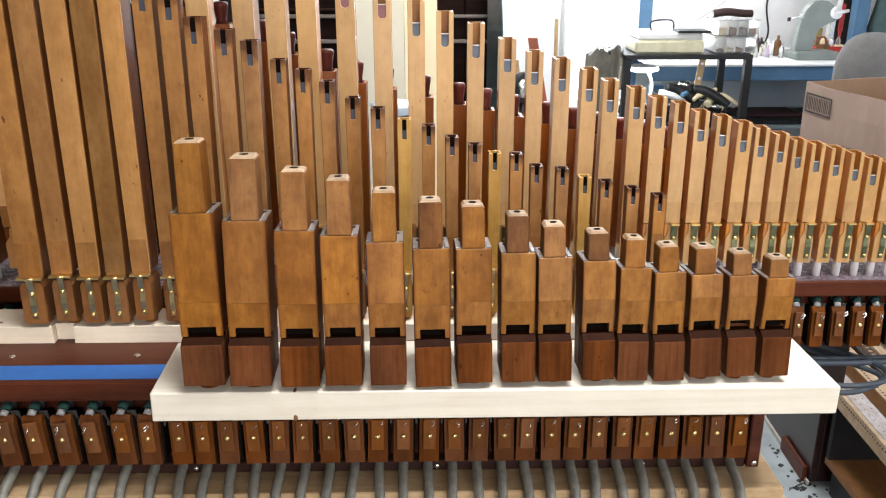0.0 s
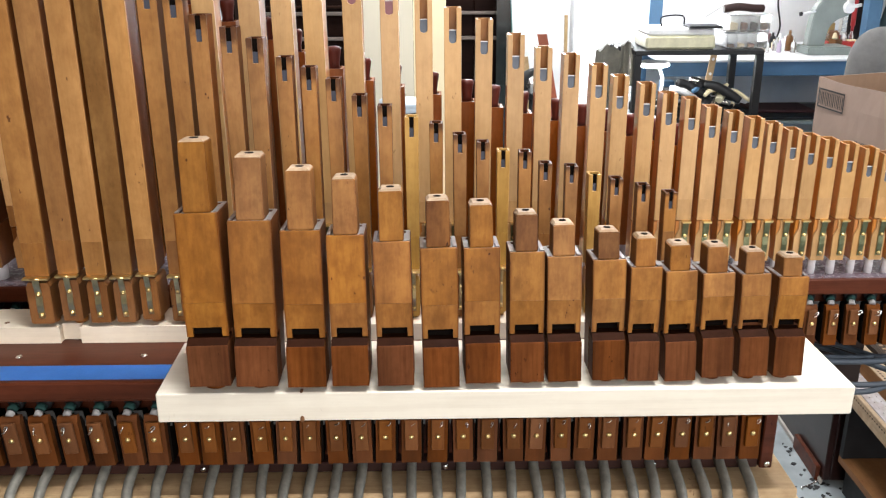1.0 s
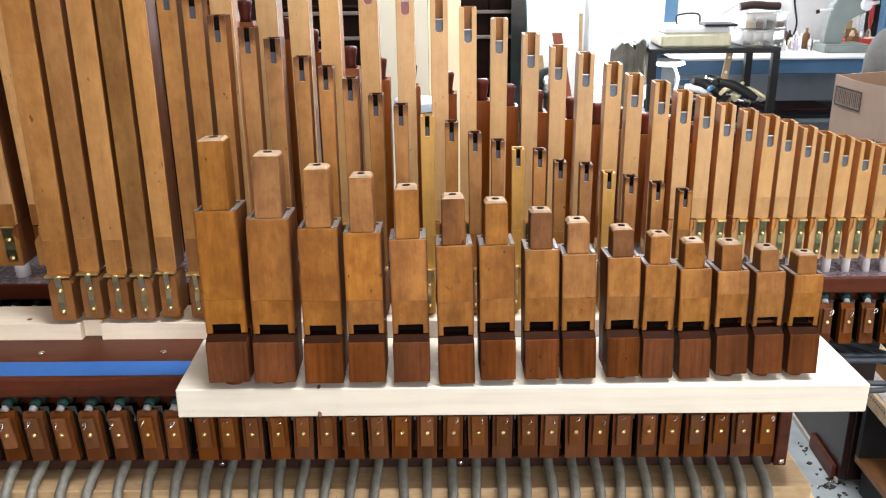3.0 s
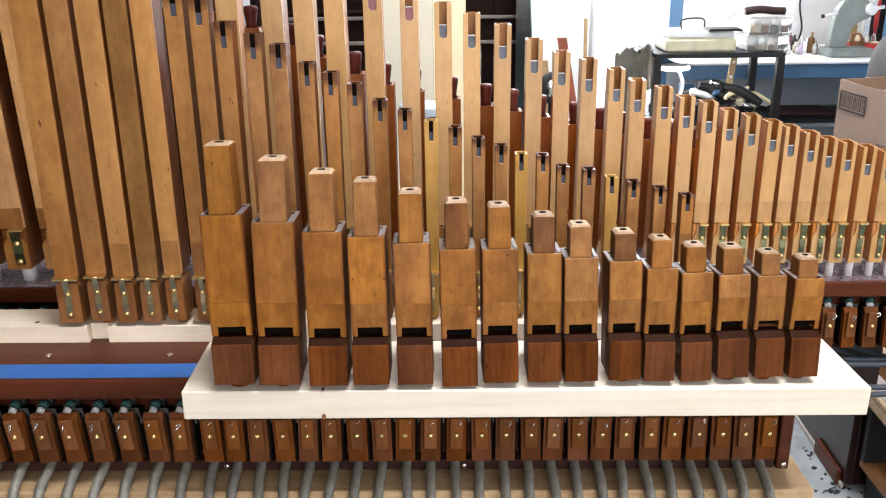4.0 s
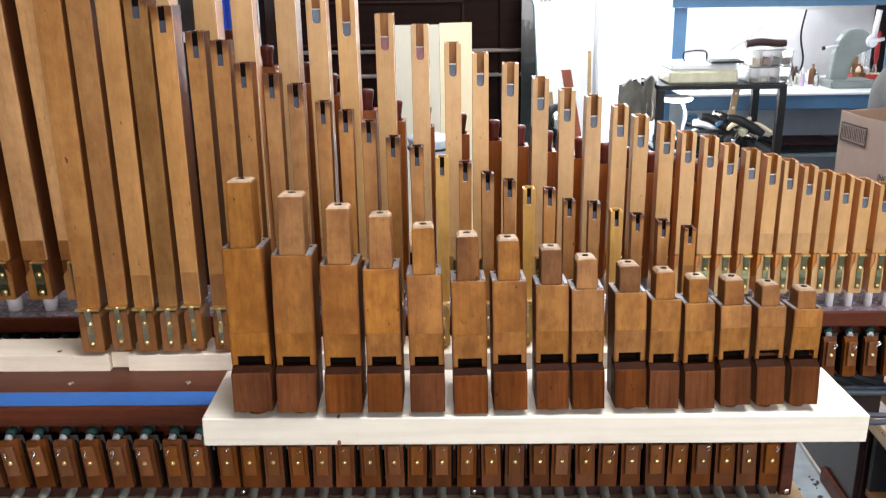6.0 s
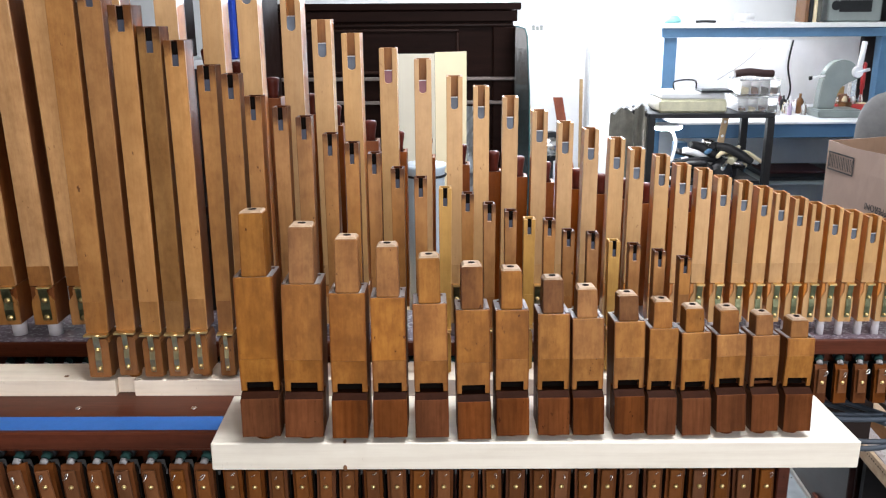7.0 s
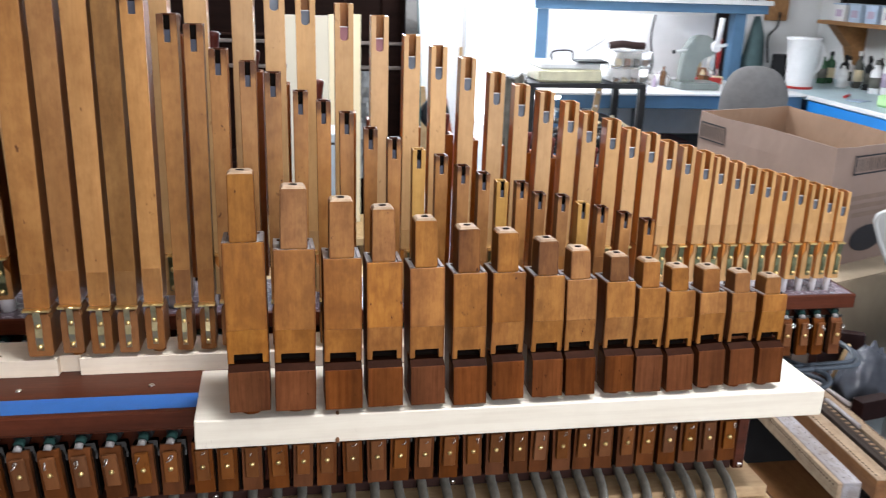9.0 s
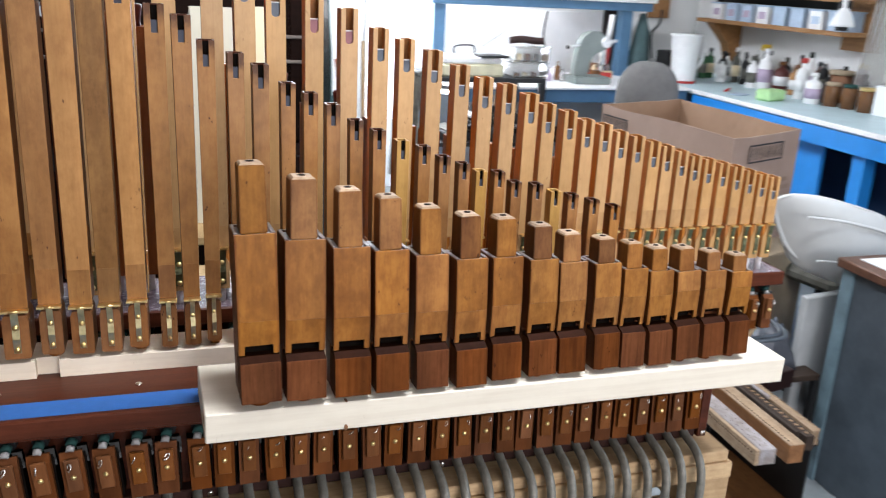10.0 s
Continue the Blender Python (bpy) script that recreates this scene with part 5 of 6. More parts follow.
part("worktop", cube(2.87, 3.64, 1.6, 5.64, 0.868, 0.90, 0.003), M_TOP, rb)
part("edge", cube(2.855, 2.8695, 1.6, 4.74, 0.876, 0.902, 0.003), M_WHITE, rb, "white front edge")
part("apron", cube(2.866, 2.89, 1.62, 4.74, 0.775, 0.867), M_BRIGHT_BLUE, rb)
for y in (1.8, 2.6, 3.3):
    part("leg", cube(2.90, 2.97, y - 0.04, y + 0.04, 0, 0.7745), M_BRIGHT_BLUE, rb)
# a dark navy sheet gives the open knee space its shade
part("lower_panel", cube(3.3, 3.33, 1.62, 5.6, 0.0, 0.867), plain("knee_space_shade", (0.02, 0.05, 0.12), 0.6), rb, "dark navy sheet that stands in for knee-space shade")
part("side_panel", cube(2.96, 2.98, 3.62, 4.70, 0.0, 0.774), M_BRIGHT_BLUE, rb)


def bottle(x, y, r, h, mt, cap_mt, label, neck=0.35):
    h, r = h * 0.84, r * 0.92
    b = thing("bottle", label, "bottle", "bottles on the wall bench", pose(x, y, 0.9005))
    part("body", lathe([(0, 0), (r * 0.96, 0), (r, 0.006), (r, h * 0.62), (r * 0.85, h * 0.70), (r * neck, h * 0.78), (r * neck, h * 0.88), (0, h * 0.88)], 16), mt, b)
    part("cap", lathe([(0, h * 0.881), (r * neck * 1.25, h * 0.881), (r * neck * 1.2, h), (0, h)], 14), cap_mt, b)
    part("paper_label", lathe([(r + 0.0004, h * 0.18), (r + 0.001, h * 0.18), (r + 0.001, h * 0.5), (r + 0.0004, h * 0.5)], 16), random.choice((M_WHITE, M_CREAM, M_CLOTH)) if mt is not M_PLASTIC_W else random.choice((M_WHITE, M_CLOTH, M_LILAC)), b)


M_BOTTLE_GREEN = plain("dark_green_glass", (0.03, 0.10, 0.04), 0.2)
M_CAN = plain("dark_red_can", (0.10, 0.025, 0.02), 0.35)
M_HONEY = plain("honey_varnish", (0.42, 0.22, 0.09), 0.3)
rowb = ((3.34, 5.38, 0.034, 0.24, M_BOTTLE_GREEN, M_WHITE), (3.41, 5.40, 0.034, 0.25, M_BOTTLE_GREEN, M_BLACK), (3.42, 5.25, 0.036, 0.24, M_BLACK, M_BLACK), (3.35, 5.16, 0.036, 0.19, M_PLASTIC_W, M_BLACK),
        (3.42, 4.79, 0.050, 0.31, M_PLASTIC_W, M_WHITE), (3.36, 4.84, 0.036, 0.24, M_PLASTIC_W, M_CLOTH), (3.50, 4.72, 0.056, 0.22, M_CAN, M_AMBER), (3.44, 4.52, 0.034, 0.22, M_HONEY, M_BROWN),
        (3.50, 4.50, 0.036, 0.27, M_AMBER, M_RED), (3.34, 4.33, 0.042, 0.29, M_PLASTIC_W, M_RED), (3.41, 4.36, 0.036, 0.33, M_PLASTIC_W, M_BLACK), (3.28, 4.15, 0.050, 0.21, M_PLASTIC_W, M_WHITE), (3.40, 4.18, 0.036, 0.18, M_BLACK, M_BLACK))
for x, y, r, h, mt, cm in rowb:
    bottle(x, y, r, h, mt, cm, "white plastic bottle with a coloured cap" if mt is M_PLASTIC_W else "dark bottle with a paper label")
for k in range(9):
    bottle(3.44 + 0.045 * (k % 2), 5.24 - 0.052 * k, 0.027, 0.23 + 0.025 * (k % 3), (M_PLASTIC_W, M_BLACK, M_CLOTH)[k % 3], (M_BLACK, M_BLACK, M_WHITE)[k % 3], "small bottle in the crowd along the wall")
for k in range(13):
    bottle(3.55 + 0.04 * (k % 2), 5.10 - 0.088 * k, 0.034, 0.22 + 0.03 * (k % 3), (M_BLACK, M_AMBER, M_PLASTIC_W, M_CAN)[k % 4], (M_BLACK, M_YELLOW, M_BLACK, M_WHITE, M_CLOTH)[k % 5], "bottle of finish standing against the wall")
wedge = thing("glue_bottle", "dark bottle with a yellow wing-shaped cap", "bottle", m=pose(3.52, 4.94, 0.9005))
part("body", lathe([(0, 0), (0.032, 0), (0.032, 0.16), (0.014, 0.2), (0.014, 0.235), (0, 0.235)], 16), M_BLACK, wedge)
part("cap", cube(-0.034, 0.034, -0.016, 0.016, 0.236, 0.275, 0.008), M_YELLOW, wedge, "yellow wing cap")
tub = thing("lidded_tub", "beige cardboard tub with a brown lid", "tub", m=pose(3.53, 4.22, 0.9005))
part("body", lathe([(0, 0), (0.062, 0), (0.066, 0.16), (0, 0.16)], 20), M_BROWN, tub)
part("lid", lathe([(0, 0.1605), (0.073, 0.1605), (0.073, 0.185), (0.03, 0.188), (0, 0.186)], 20), M_PALECARD, tub)
single("paper_pad", cube(-0.06, 0.06, -0.045, 0.045, 0, 0.006, 0.002), M_BIN, "small pale pad lying on the bench", "pad", m=pose(3.03, 4.50, 0.9005, 0, 0, 25))
single("black_crate", cube(-0.05, 0.05, -0.06, 0.06, 0, 0.19, 0.006), M_BLACK, "black box standing behind the pitcher", "box", m=pose(3.02, 5.34, 0.9005, 0, 0, 15))
single("yellow_tub", lathe([(0, 0), (0.034, 0), (0.036, 0.15), (0.03, 0.165), (0, 0.166)], 16), M_YELLOW, "yellow plastic tub beside the pitcher", "tub", m=pose(3.10, 5.30, 0.9005))


def jar(x, y, r, h, lid_mt):
    b = thing("jar", "stained glass jar with a metal lid", "jar", "jars on the wall bench", pose(x, y, 0.9005))
    part("glass", lathe([(0, 0), (r, 0), (r, h * 0.8), (r * 0.9, h * 0.86), (0, h * 0.86)], 18), M_AMBER, b)
    part("lid", lathe([(0, h * 0.861), (r * 0.95, h * 0.861), (r * 0.95, h), (0, h)], 18), lid_mt, b)


for x, y, lm in ((3.335, 4.055, M_PALECARD), (3.37, 3.955, M_FELT), (3.37, 3.825, M_BRASS)):
    jar(x, y, 0.043, 0.135, lm)
pitcher = thing("white_pitcher", "large white plastic pitcher with a pouring lip", "pitcher", m=pose(3.005, 5.10, 0.9005, 0, 0, 10) @ Matrix.Scale(0.92, 4))
part("body", lathe([(0, 0), (0.080, 0), (0.086, 0.02), (0.108, 0.33), (0.118, 0.345), (0.105, 0.345), (0.082, 0.03), (0, 0.03)], 24), M_PLASTIC_W, pitcher)
part("spout", prism(bmesh.new(), [(-0.15, 0.0), (-0.09, -0.04), (-0.09, 0.04)], 0.325, 0.345), M_PLASTIC_W, pitcher)
part("handle", sweep(bmesh.new(), curve_points([(0.10, 0, 0.30), (0.16, 0, 0.29), (0.165, 0, 0.15), (0.09, 0, 0.08)]), 0.013, 10), M_PLASTIC_W, pitcher)
part("red_base", lathe([(0, -0.0002), (0.095, -0.0002), (0.095, 0.015), (0.093, 0.0155)], 20), M_RED, pitcher)
single("green_tub", cube(-0.08, 0.08, -0.05, 0.05, 0, 0.065, 0.012), M_GREEN, "light green plastic tub on the bench", "tub", m=pose(3.085, 4.27, 0.9005, 0, 0, 15))
single("red_marker", bar((0, 0, 0.008), (0.10, 0.10, 0.008), 0.008, 8), M_RED, "red marker lying on the bench", "pen", m=pose(3.02, 4.62, 0.9005))
single("white_box", cube(-0.08, 0.08, -0.06, 0.06, 0, 0.16, 0.002), M_WHITE, "small white carton on the bench", "carton", m=pose(3.42, 3.68, 0.9005))

shelf = thing("wall_shelf", "wooden wall shelf carrying plastic bins", "shelf")
part("board", cube(3.38, 3.64, 4.12, 5.60, 1.285, 1.31, 0.002), W_SHELF, shelf)
for y in (5.45,):
    part("bracket", prism(bmesh.new(), [(3.40, 1.284), (3.64, 1.284), (3.64, 1.02), (3.58, 1.02), (3.54, 1.14)], y - 0.05, y + 0.05, "y"), W_SHELF, shelf)
part("upper_board", cube(3.42, 3.64, 4.0, 5.75, 1.475, 1.495), W_SHELF, shelf)
# black sheet put in for the dark recess behind the bins
part("back_board", cube(3.628, 3.6395, 4.345, 5.66, 1.3105, 1.4745), M_BLACK, shelf, "black sheet for the dark recess behind the bins")
for y in (4.30, 5.68):
    part("upper_bracket", cube(3.60, 3.64, y, y + 0.02, 1.3105, 1.4745), M_BLACK, shelf)
for k in range(9):
    single("dark_case", cube(0, 0.20, 0, 0.125, 0, 0.20 + 0.02 * (k % 3), 0.005), (M_BLACK, M_AMBER, M_BLACK)[k % 3], "dark case standing on the upper wall shelf", "case", "cases on the upper shelf", pose(3.42, 5.60 - 0.135 * k, 1.4955))
for k in range(8):
    b = thing("plastic_bin", "small translucent plastic bin with a label", "bin", "bins on the wall shelf", pose(3.42, 5.42 - 0.17 * k, 1.3105))
    part("tub", prism(bmesh.new(), [(0, -0.06), (0.15, -0.06), (0.15, 0.06), (0, 0.06)], 0, 0.105), M_BIN if k % 3 else M_PLASTIC_W, b)
    part("rim", cube(-0.006, 0.156, -0.068, 0.068, 0.106, 0.116, 0.002), M_BIN, b)
    part("paper_label", cube(-0.0012, -0.0004, -0.035, 0.035, 0.03, 0.075), M_LILAC if k < 4 else M_BIN, b)
clamp = thing("clamp_lamp", "white clamp lamp hanging from the shelf", "lamp", m=pose(3.145, 3.86, 1.405) @ Matrix.Scale(0.85, 4))
part("shade", lathe([(0.075, -0.06), (0.07, -0.04), (0.045, 0.02), (0.025, 0.05), (0, 0.055)], 20), M_WHITE, clamp)
part("arm", sweep(bmesh.new(), curve_points([(0, 0, 0.05), (0.0, 0.01, 0.16), (0.08, 0.06, 0.24), (0.28, 0.30, 0.10)]), 0.014, 8), M_WHITE, clamp)
part("clip", cube(0.235, 0.31, 0.285, 0.33, -0.10, 0.095, 0.004), M_BLACK, clamp, "black spring clip on the shelf")
single("wall_board", cube(3.575, 3.645, 4.13, 4.33, 1.20, 1.9, 0.003), W_SHELF, "brown upright board fixed to the wall", "board")
for k in range(7):
    single("plastic_tubing", sweep(bmesh.new(), curve_points([(3.47 + 0.014 * k, 4.06 - 0.015 * k, 0.912), (3.48 + 0.01 * k, 4.02 - 0.02 * k, 1.15), (3.45 + 0.02 * k, 3.95 - 0.022 * k, 1.5)]), 0.014, 8), M_CLEARP, "clear plastic tube leaning at the wall", "tube", "tubes at the wall")
ebox = thing("wooden_switch_box", "brown wooden board with a cord on the wall", "switch box", m=pose(3.20, 5.96, 1.28))
part("board", cube(0, 0.17, 0, 0.035, 0, 0.28, 0.004), W_SHELF, ebox)
part("cord", sweep(bmesh.new(), curve_points([(0.10, -0.01, 0.06), (0.08, -0.03, -0.04), (0.02, -0.03, -0.12), (0.05, -0.02, -0.30)]), 0.008, 8), M_BLACK, ebox)
single("work_coat", sweep(bmesh.new(), [(0, 0, 0), (0, 0, 0.12), (0.01, 0, 0.3), (0, 0, 0.42)], 1, 10, [0.07, 0.075, 0.05, 0.02]), plain("blue_grey_cloth", (0.055, 0.095, 0.10), 0.9), "blue-grey cloth hanging on the bench post", "cloth", m=pose(2.86, 5.46, 0.905))

# ---- office chair, cardboard box ----
ch = thing("office_chair", "grey upholstered office chair", "chair", m=pose(2.09, 4.0, 0, 0, 0, -12))
bm = bmesh.new()
bmesh.ops.create_uvsphere(bm, u_segments=24, v_segments=14, radius=1)
for v in bm.verts:
    x, y, z = v.co
    v.co = Vector((math.copysign(abs(x) ** 0.8, x) * 0.172, y * 0.05 - 0.03 * (1 - z * z), math.copysign(abs(z) ** 0.75, z) * 0.22 + 0.92))
for f in bm.faces:
    f.smooth = True
part("backrest", bm, M_CHAIR, ch)
part("seat", cube(-0.23, 0.23, -0.46, -0.02, 0.46, 0.53, 0.03), M_CHAIR, ch)
part("back_bar", sweep(bmesh.new(), curve_points([(0, -0.1, 0.45), (0, 0.06, 0.47), (0, 0.08, 0.75)]), 0.02, 8), M_BLACK, ch)
part("column", bar((0, -0.22, 0.1), (0, -0.22, 0.4595), 0.03, 10), M_BLACK, ch)
for k in range(5):
    a = 2 * math.pi * k / 5
    leg = part("base_arm", bar((0, -0.22, 0.10), (0.28 * math.cos(a), -0.22 + 0.28 * math.sin(a), 0.065), 0.018, 8), M_BLACK, ch)
    part("caster", bar((0.28 * math.cos(a) - 0.012, -0.22 + 0.28 * math.sin(a), 0.028), (0.28 * math.cos(a) + 0.012, -0.22 + 0.28 * math.sin(a), 0.028), 0.028, 12), M_BLACK, leg)



def carton(name, corners, z0, z1, label, top_open, board=None):
    """A cardboard box over four ground corners: front left, front right, back right, back left."""
    b = thing(name, label, "cardboard box")
    c = [Vector((x, y)) for x, y in corners]
    mid = sum(c, Vector((0, 0))) / 4
    inner = [p + (mid - p).normalized() * 0.009 for p in c]
    for k, nm in enumerate(("front_wall", "side_wall", "back_wall", "side_wall")):
        q = (k + 1) % 4
        bm = bmesh.new()
        rows = []
        for u in range(15):
            f = u / 14
            po, pi = c[k].lerp(c[q], f), inner[k].lerp(inner[q], f)
            sag = math.sin(math.pi * f) * (0.010 * noise.noise(Vector((f * 3 + k * 7, z0, 1))) - 0.003)
            col = []
            for p in (po, pi):
                for g in (0.0, 0.5, 0.8, 1.0):
                    push = (po - mid).normalized() * math.sin(math.pi * f) * g * 0.016 * noise.noise(Vector((f * 4 + k * 5, g * 2, 3)))
                    col.append(bm.verts.new((p.x + push.x, p.y + push.y, z0 + (z1 - z0 + (sag if top_open else 0)) * g)))
            rows.append(col)
        for a, d in zip(rows, rows[1:]):
            for i in range(3):
                bm.faces.new((a[i], d[i], d[i + 1], a[i + 1]))
                bm.faces.new((d[4 + i], a[4 + i], a[5 + i], d[5 + i])).material_index = 1 if top_open else 0
            bm.faces.new((a[3], d[3], d[7], a[7]))
            bm.faces.new((d[0], a[0], a[4], d[4]))
        for a in (rows[0], rows[-1]):
            for i in range(3):
                bm.faces.new((a[i], a[i + 1], a[5 + i], a[4 + i]))
        bmesh.ops.recalc_face_normals(bm, faces=bm.faces[:])
        part(nm, bm, board or M_CARD, b).data.materials.append(M_CARD_IN)
    part("bottom", prism(bmesh.new(), inner, z0 + 0.001, z0 + 0.007), M_CARD_IN, b)
    if not top_open:
        part("top", prism(bmesh.new(), c, z1 + 0.0005, z1 + 0.006), board or M_CARD, b)
    return b


def on_side(p, q, z):
    """The pose of a printed mark on the box side that runs from p to q, x along the side, y up, at height z."""
    d = Vector((q[0] - p[0], q[1] - p[1], 0)).normalized()
    up = Vector((0, 0, 1))
    out = d.cross(up)
    m = Matrix((d, up, out)).transposed().to_4x4()
    return Matrix.Translation(Vector((p[0], p[1], z)) + out * 0.0045) @ m


def printed(parent, m, a0, a1, b0, b1, mt):
    part("printed_bar", cube(a0, a1, b0, b1, 0, 0.0008), mt, parent).matrix_basis = m


def printed_frame(parent, m, a0, a1, z0, z1):
    """A printed rectangle with thin upright bars."""
    e = 0.006
    spans = [(a0, a1, z0, z0 + e), (a0, a1, z1 - e, z1), (a0, a0 + e, z0 + e, z1 - e), (a1 - e, a1, z0 + e, z1 - e)]
    spans += [(a0 + (a1 - a0) * q / 15 - 0.0014 - 0.0016 * (q % 3 == 0), a0 + (a1 - a0) * q / 15 + 0.0014, z0 + 0.012, z1 - 0.012) for q in range(1, 15)]
    for p0, p1, q0, q1 in spans:
        printed(parent, m, p0, p1, q0, q1, M_INK)


def lettering(parent, text, size, m):
    cu = bpy.data.curves.new("lettering", "FONT")
    cu.body, cu.size, cu.extrude = text, size, 0.0004
    tmp = bpy.data.objects.new("lettering", cu)
    me = bpy.data.meshes.new_from_object(tmp)
    bpy.data.objects.remove(tmp)
    me.materials.append(M_INK)
    ob = part("lettering", me, M_INK, parent, "black printed words")
    ob.matrix_basis = m


BOX = ((1.645, 2.59), (2.085, 2.775), (2.05, 3.60), (1.545, 3.43))
bx = carton("cardboard_box", BOX, 0.56, 1.0, "large open brown cardboard box with black print", True)
M_FADED = plain("faded_ink", (0.232, 0.152, 0.108), 0.8)
left, front = on_side(BOX[3], BOX[0], 1.0), on_side(BOX[0], BOX[1], 1.0)
printed_frame(bx, left, 0.02, 0.20, -0.115, -0.04)
printed_frame(bx, front, 0.11, 0.35, -0.105, -0.035)
lettering(bx, "PEPPERONI", 0.036, left @ pose(0.48, -0.195, 0, 0, 0, 180))
for q, (a0, a1) in enumerate(((0.10, 0.42), (0.08, 0.44), (0.14, 0.38))):
    printed(bx, front, a0, a1, -0.20 - 0.032 * q, -0.183 - 0.032 * q, M_FADED)
oval = part("printed_oval", bar((0, 0, 0), (0, 0, 0.0008), 0.05, 24), M_INK, bx)
oval.matrix_basis = front @ pose(0.26, -0.35, 0) @ Matrix.Diagonal((2.0, 1.0, 1.0, 1.0))
carton("lower_carton", ((1.62, 2.46), (2.10, 2.64), (2.08, 3.64), (1.51, 3.47)), 0.0, 0.552, "large closed tan carton under the open box", False, M_PALECARD)

# ---- white chair, pale locker and grey cabinet ----
wc = thing("white_chair", "off-white moulded vinyl chair with a rounded back", "chair", m=pose(1.905, 2.15, 0, 0, 0, 12))
bm = bmesh.new()
bmesh.ops.create_uvsphere(bm, u_segments=28, v_segments=16, radius=1)
for v in bm.verts:
    x, y, z = v.co
    v.co = Vector((math.copysign(abs(x) ** 0.7, x) * 0.35, y * 0.035 + 0.10 * x * x, math.copysign(abs(z) ** 0.55, z) * 0.165 + 0.80 - 0.05 * x * x * (z < 0)))
for f in bm.faces:
    f.smooth = True
slant = pose(0, 0, 0.703) @ Matrix(((1, 0, -0.62, 0), (0, 1, 0, 0), (-0.28, 0, 1, 0), (0, 0, 0, 1))) @ pose(0, 0, -0.80)
bm.transform(slant)
part("backrest", bm, M_CHAIR_W, wc)
rim = [(0.352 * math.copysign(abs(math.cos(a)) ** 0.7, math.cos(a)), 0.10 * abs(math.cos(a)) ** 1.4 - 0.012, 0.80 + 0.157 * math.copysign(abs(math.sin(a)) ** 0.55, math.sin(a))) for a in [2 * math.pi * k / 40 for k in range(41)]]
part("piping", sweep(bmesh.new(), [slant @ Vector(p) for p in rim], 0.006, 6), M_CHAIR_W, wc)
for dz, half in ((0.095, 0.325), (-0.06, 0.335)):
    part("seam", sweep(bmesh.new(), [slant @ Vector((half * f, -0.036 + 0.10 * (half * f) ** 2 - 0.012 * (1 - f * f), 0.80 + dz - 0.03 * f * f)) for f in [k / 8 - 1 for k in range(17)]], 0.005, 6), M_CHAIR_W, wc, "raised seam across the vinyl")
part("seat", cube(0.16, 0.46, 0.20, 0.50, 0.44, 0.50, 0.02), M_CLOTH, wc, "dark seat cushion")
part("column", bar((0.3, 0.34, 0.02), (0.3, 0.34, 0.4395), 0.03, 12), M_BLACK, wc)
part("back_bar", bar((0.28, 0.24, 0.46), (0.16, 0.06, 0.7), 0.02, 8), M_BLACK, wc)
part("foot_plate", bar((0.3, 0.34, 0), (0.3, 0.34, 0.025), 0.16, 20), M_BLACK, wc)
single("steel_locker", cube(-0.10, 0.34, 0, 0.03, 0, 0.595, 0.004), plain("pale_grey_steel", (0.42, 0.43, 0.43), 0.5, 0.0, 0.15, 6), "pale grey steel locker standing behind the cabinet", "locker", m=pose(1.70, 2.05, 0, 0, 0, 8))
cabm = thing("grey_cabinet", "scuffed grey steel cabinet with a dark wooden top", "cabinet", m=pose(1.63, 1.98, 0, 0, 0, 0))
part("body", cube(0.02, 0.75, -0.85, -0.02, 0, 0.72, 0.004), M_CABINET, cabm)
part("top", cube(0, 0.78, -0.88, 0, 0.7205, 0.75, 0.004), W_CABTOP, cabm, "dark wooden top")
part("worktop_sheet", cube(0.05, 0.75, -0.85, -0.04, 0.7505, 0.754), M_WHITE, cabm, "pale sheet on the top")
part("edge_strip", cube(0.012, 0.0195, -0.065, -0.02, 0, 0.718), plain("worn_blue_edge", (0.15, 0.22, 0.26), 0.45, 0.0, 0.35, 12), cabm, "worn pale blue edge")

# ---- mahogany case and perforated rails on the floor ----
W_CASE = wood("dark_case_mahogany", (0.022, 0.008, 0.007), 0.3, 0.3, along="y", coat=0.3)
case = thing("mahogany_case", "dark mahogany case lying on the floor", "case", m=pose(1.14, 2.13, 0, 0, 0, -2))
part("side_board", cube(0, 0.02, 0, 1.2, 0.015, 0.34, 0.002), W_CASE, case)
part("end_board", cube(0.0205, 0.23, 0, 0.02, 0.015, 0.34, 0.002), W_CASE, case)
part("top_board", cube(-0.03, 0.235, -0.005, 1.2, 0.3405, 0.355, 0.002), W_CASE, case)
part("base_moulding", cube(-0.014, -0.0005, 0.02, 0.20, 0.0, 0.05, 0.003), W_MAHO, case)
part("base_trim", cube(-0.006, 0.0, 0.0, 1.2, 0.0, 0.0145), plain("pale_trim", (0.4, 0.38, 0.34), 0.5), case)
part("ledge", cube(-0.02, -0.0005, 0.0, 1.2, 0.25, 0.262, 0.002), W_CASE, case)
st = thing("black_stand", "black open stand under the rails", "stand", m=pose(1.16, 1.62, 0))
part("top", cube(0, 0.19, 0, 0.48, 0.335, 0.355, 0.002), M_BLACK, st)
part("plinth", cube(0.02, 0.17, 0.24, 0.47, 0, 0.0995, 0.003), M_BLACK, st)
part("end_panel", cube(0.0, 0.184, 0.46, 0.479, 0.121, 0.3345), M_BLACK, st)
part("shelf", cube(0, 0.19, 0.02, 0.48, 0.10, 0.12), W_RAIL, st)
part("back_panel", cube(0.185, 0.19, 0.021, 0.459, 0.121, 0.3345), M_BLACK, st)


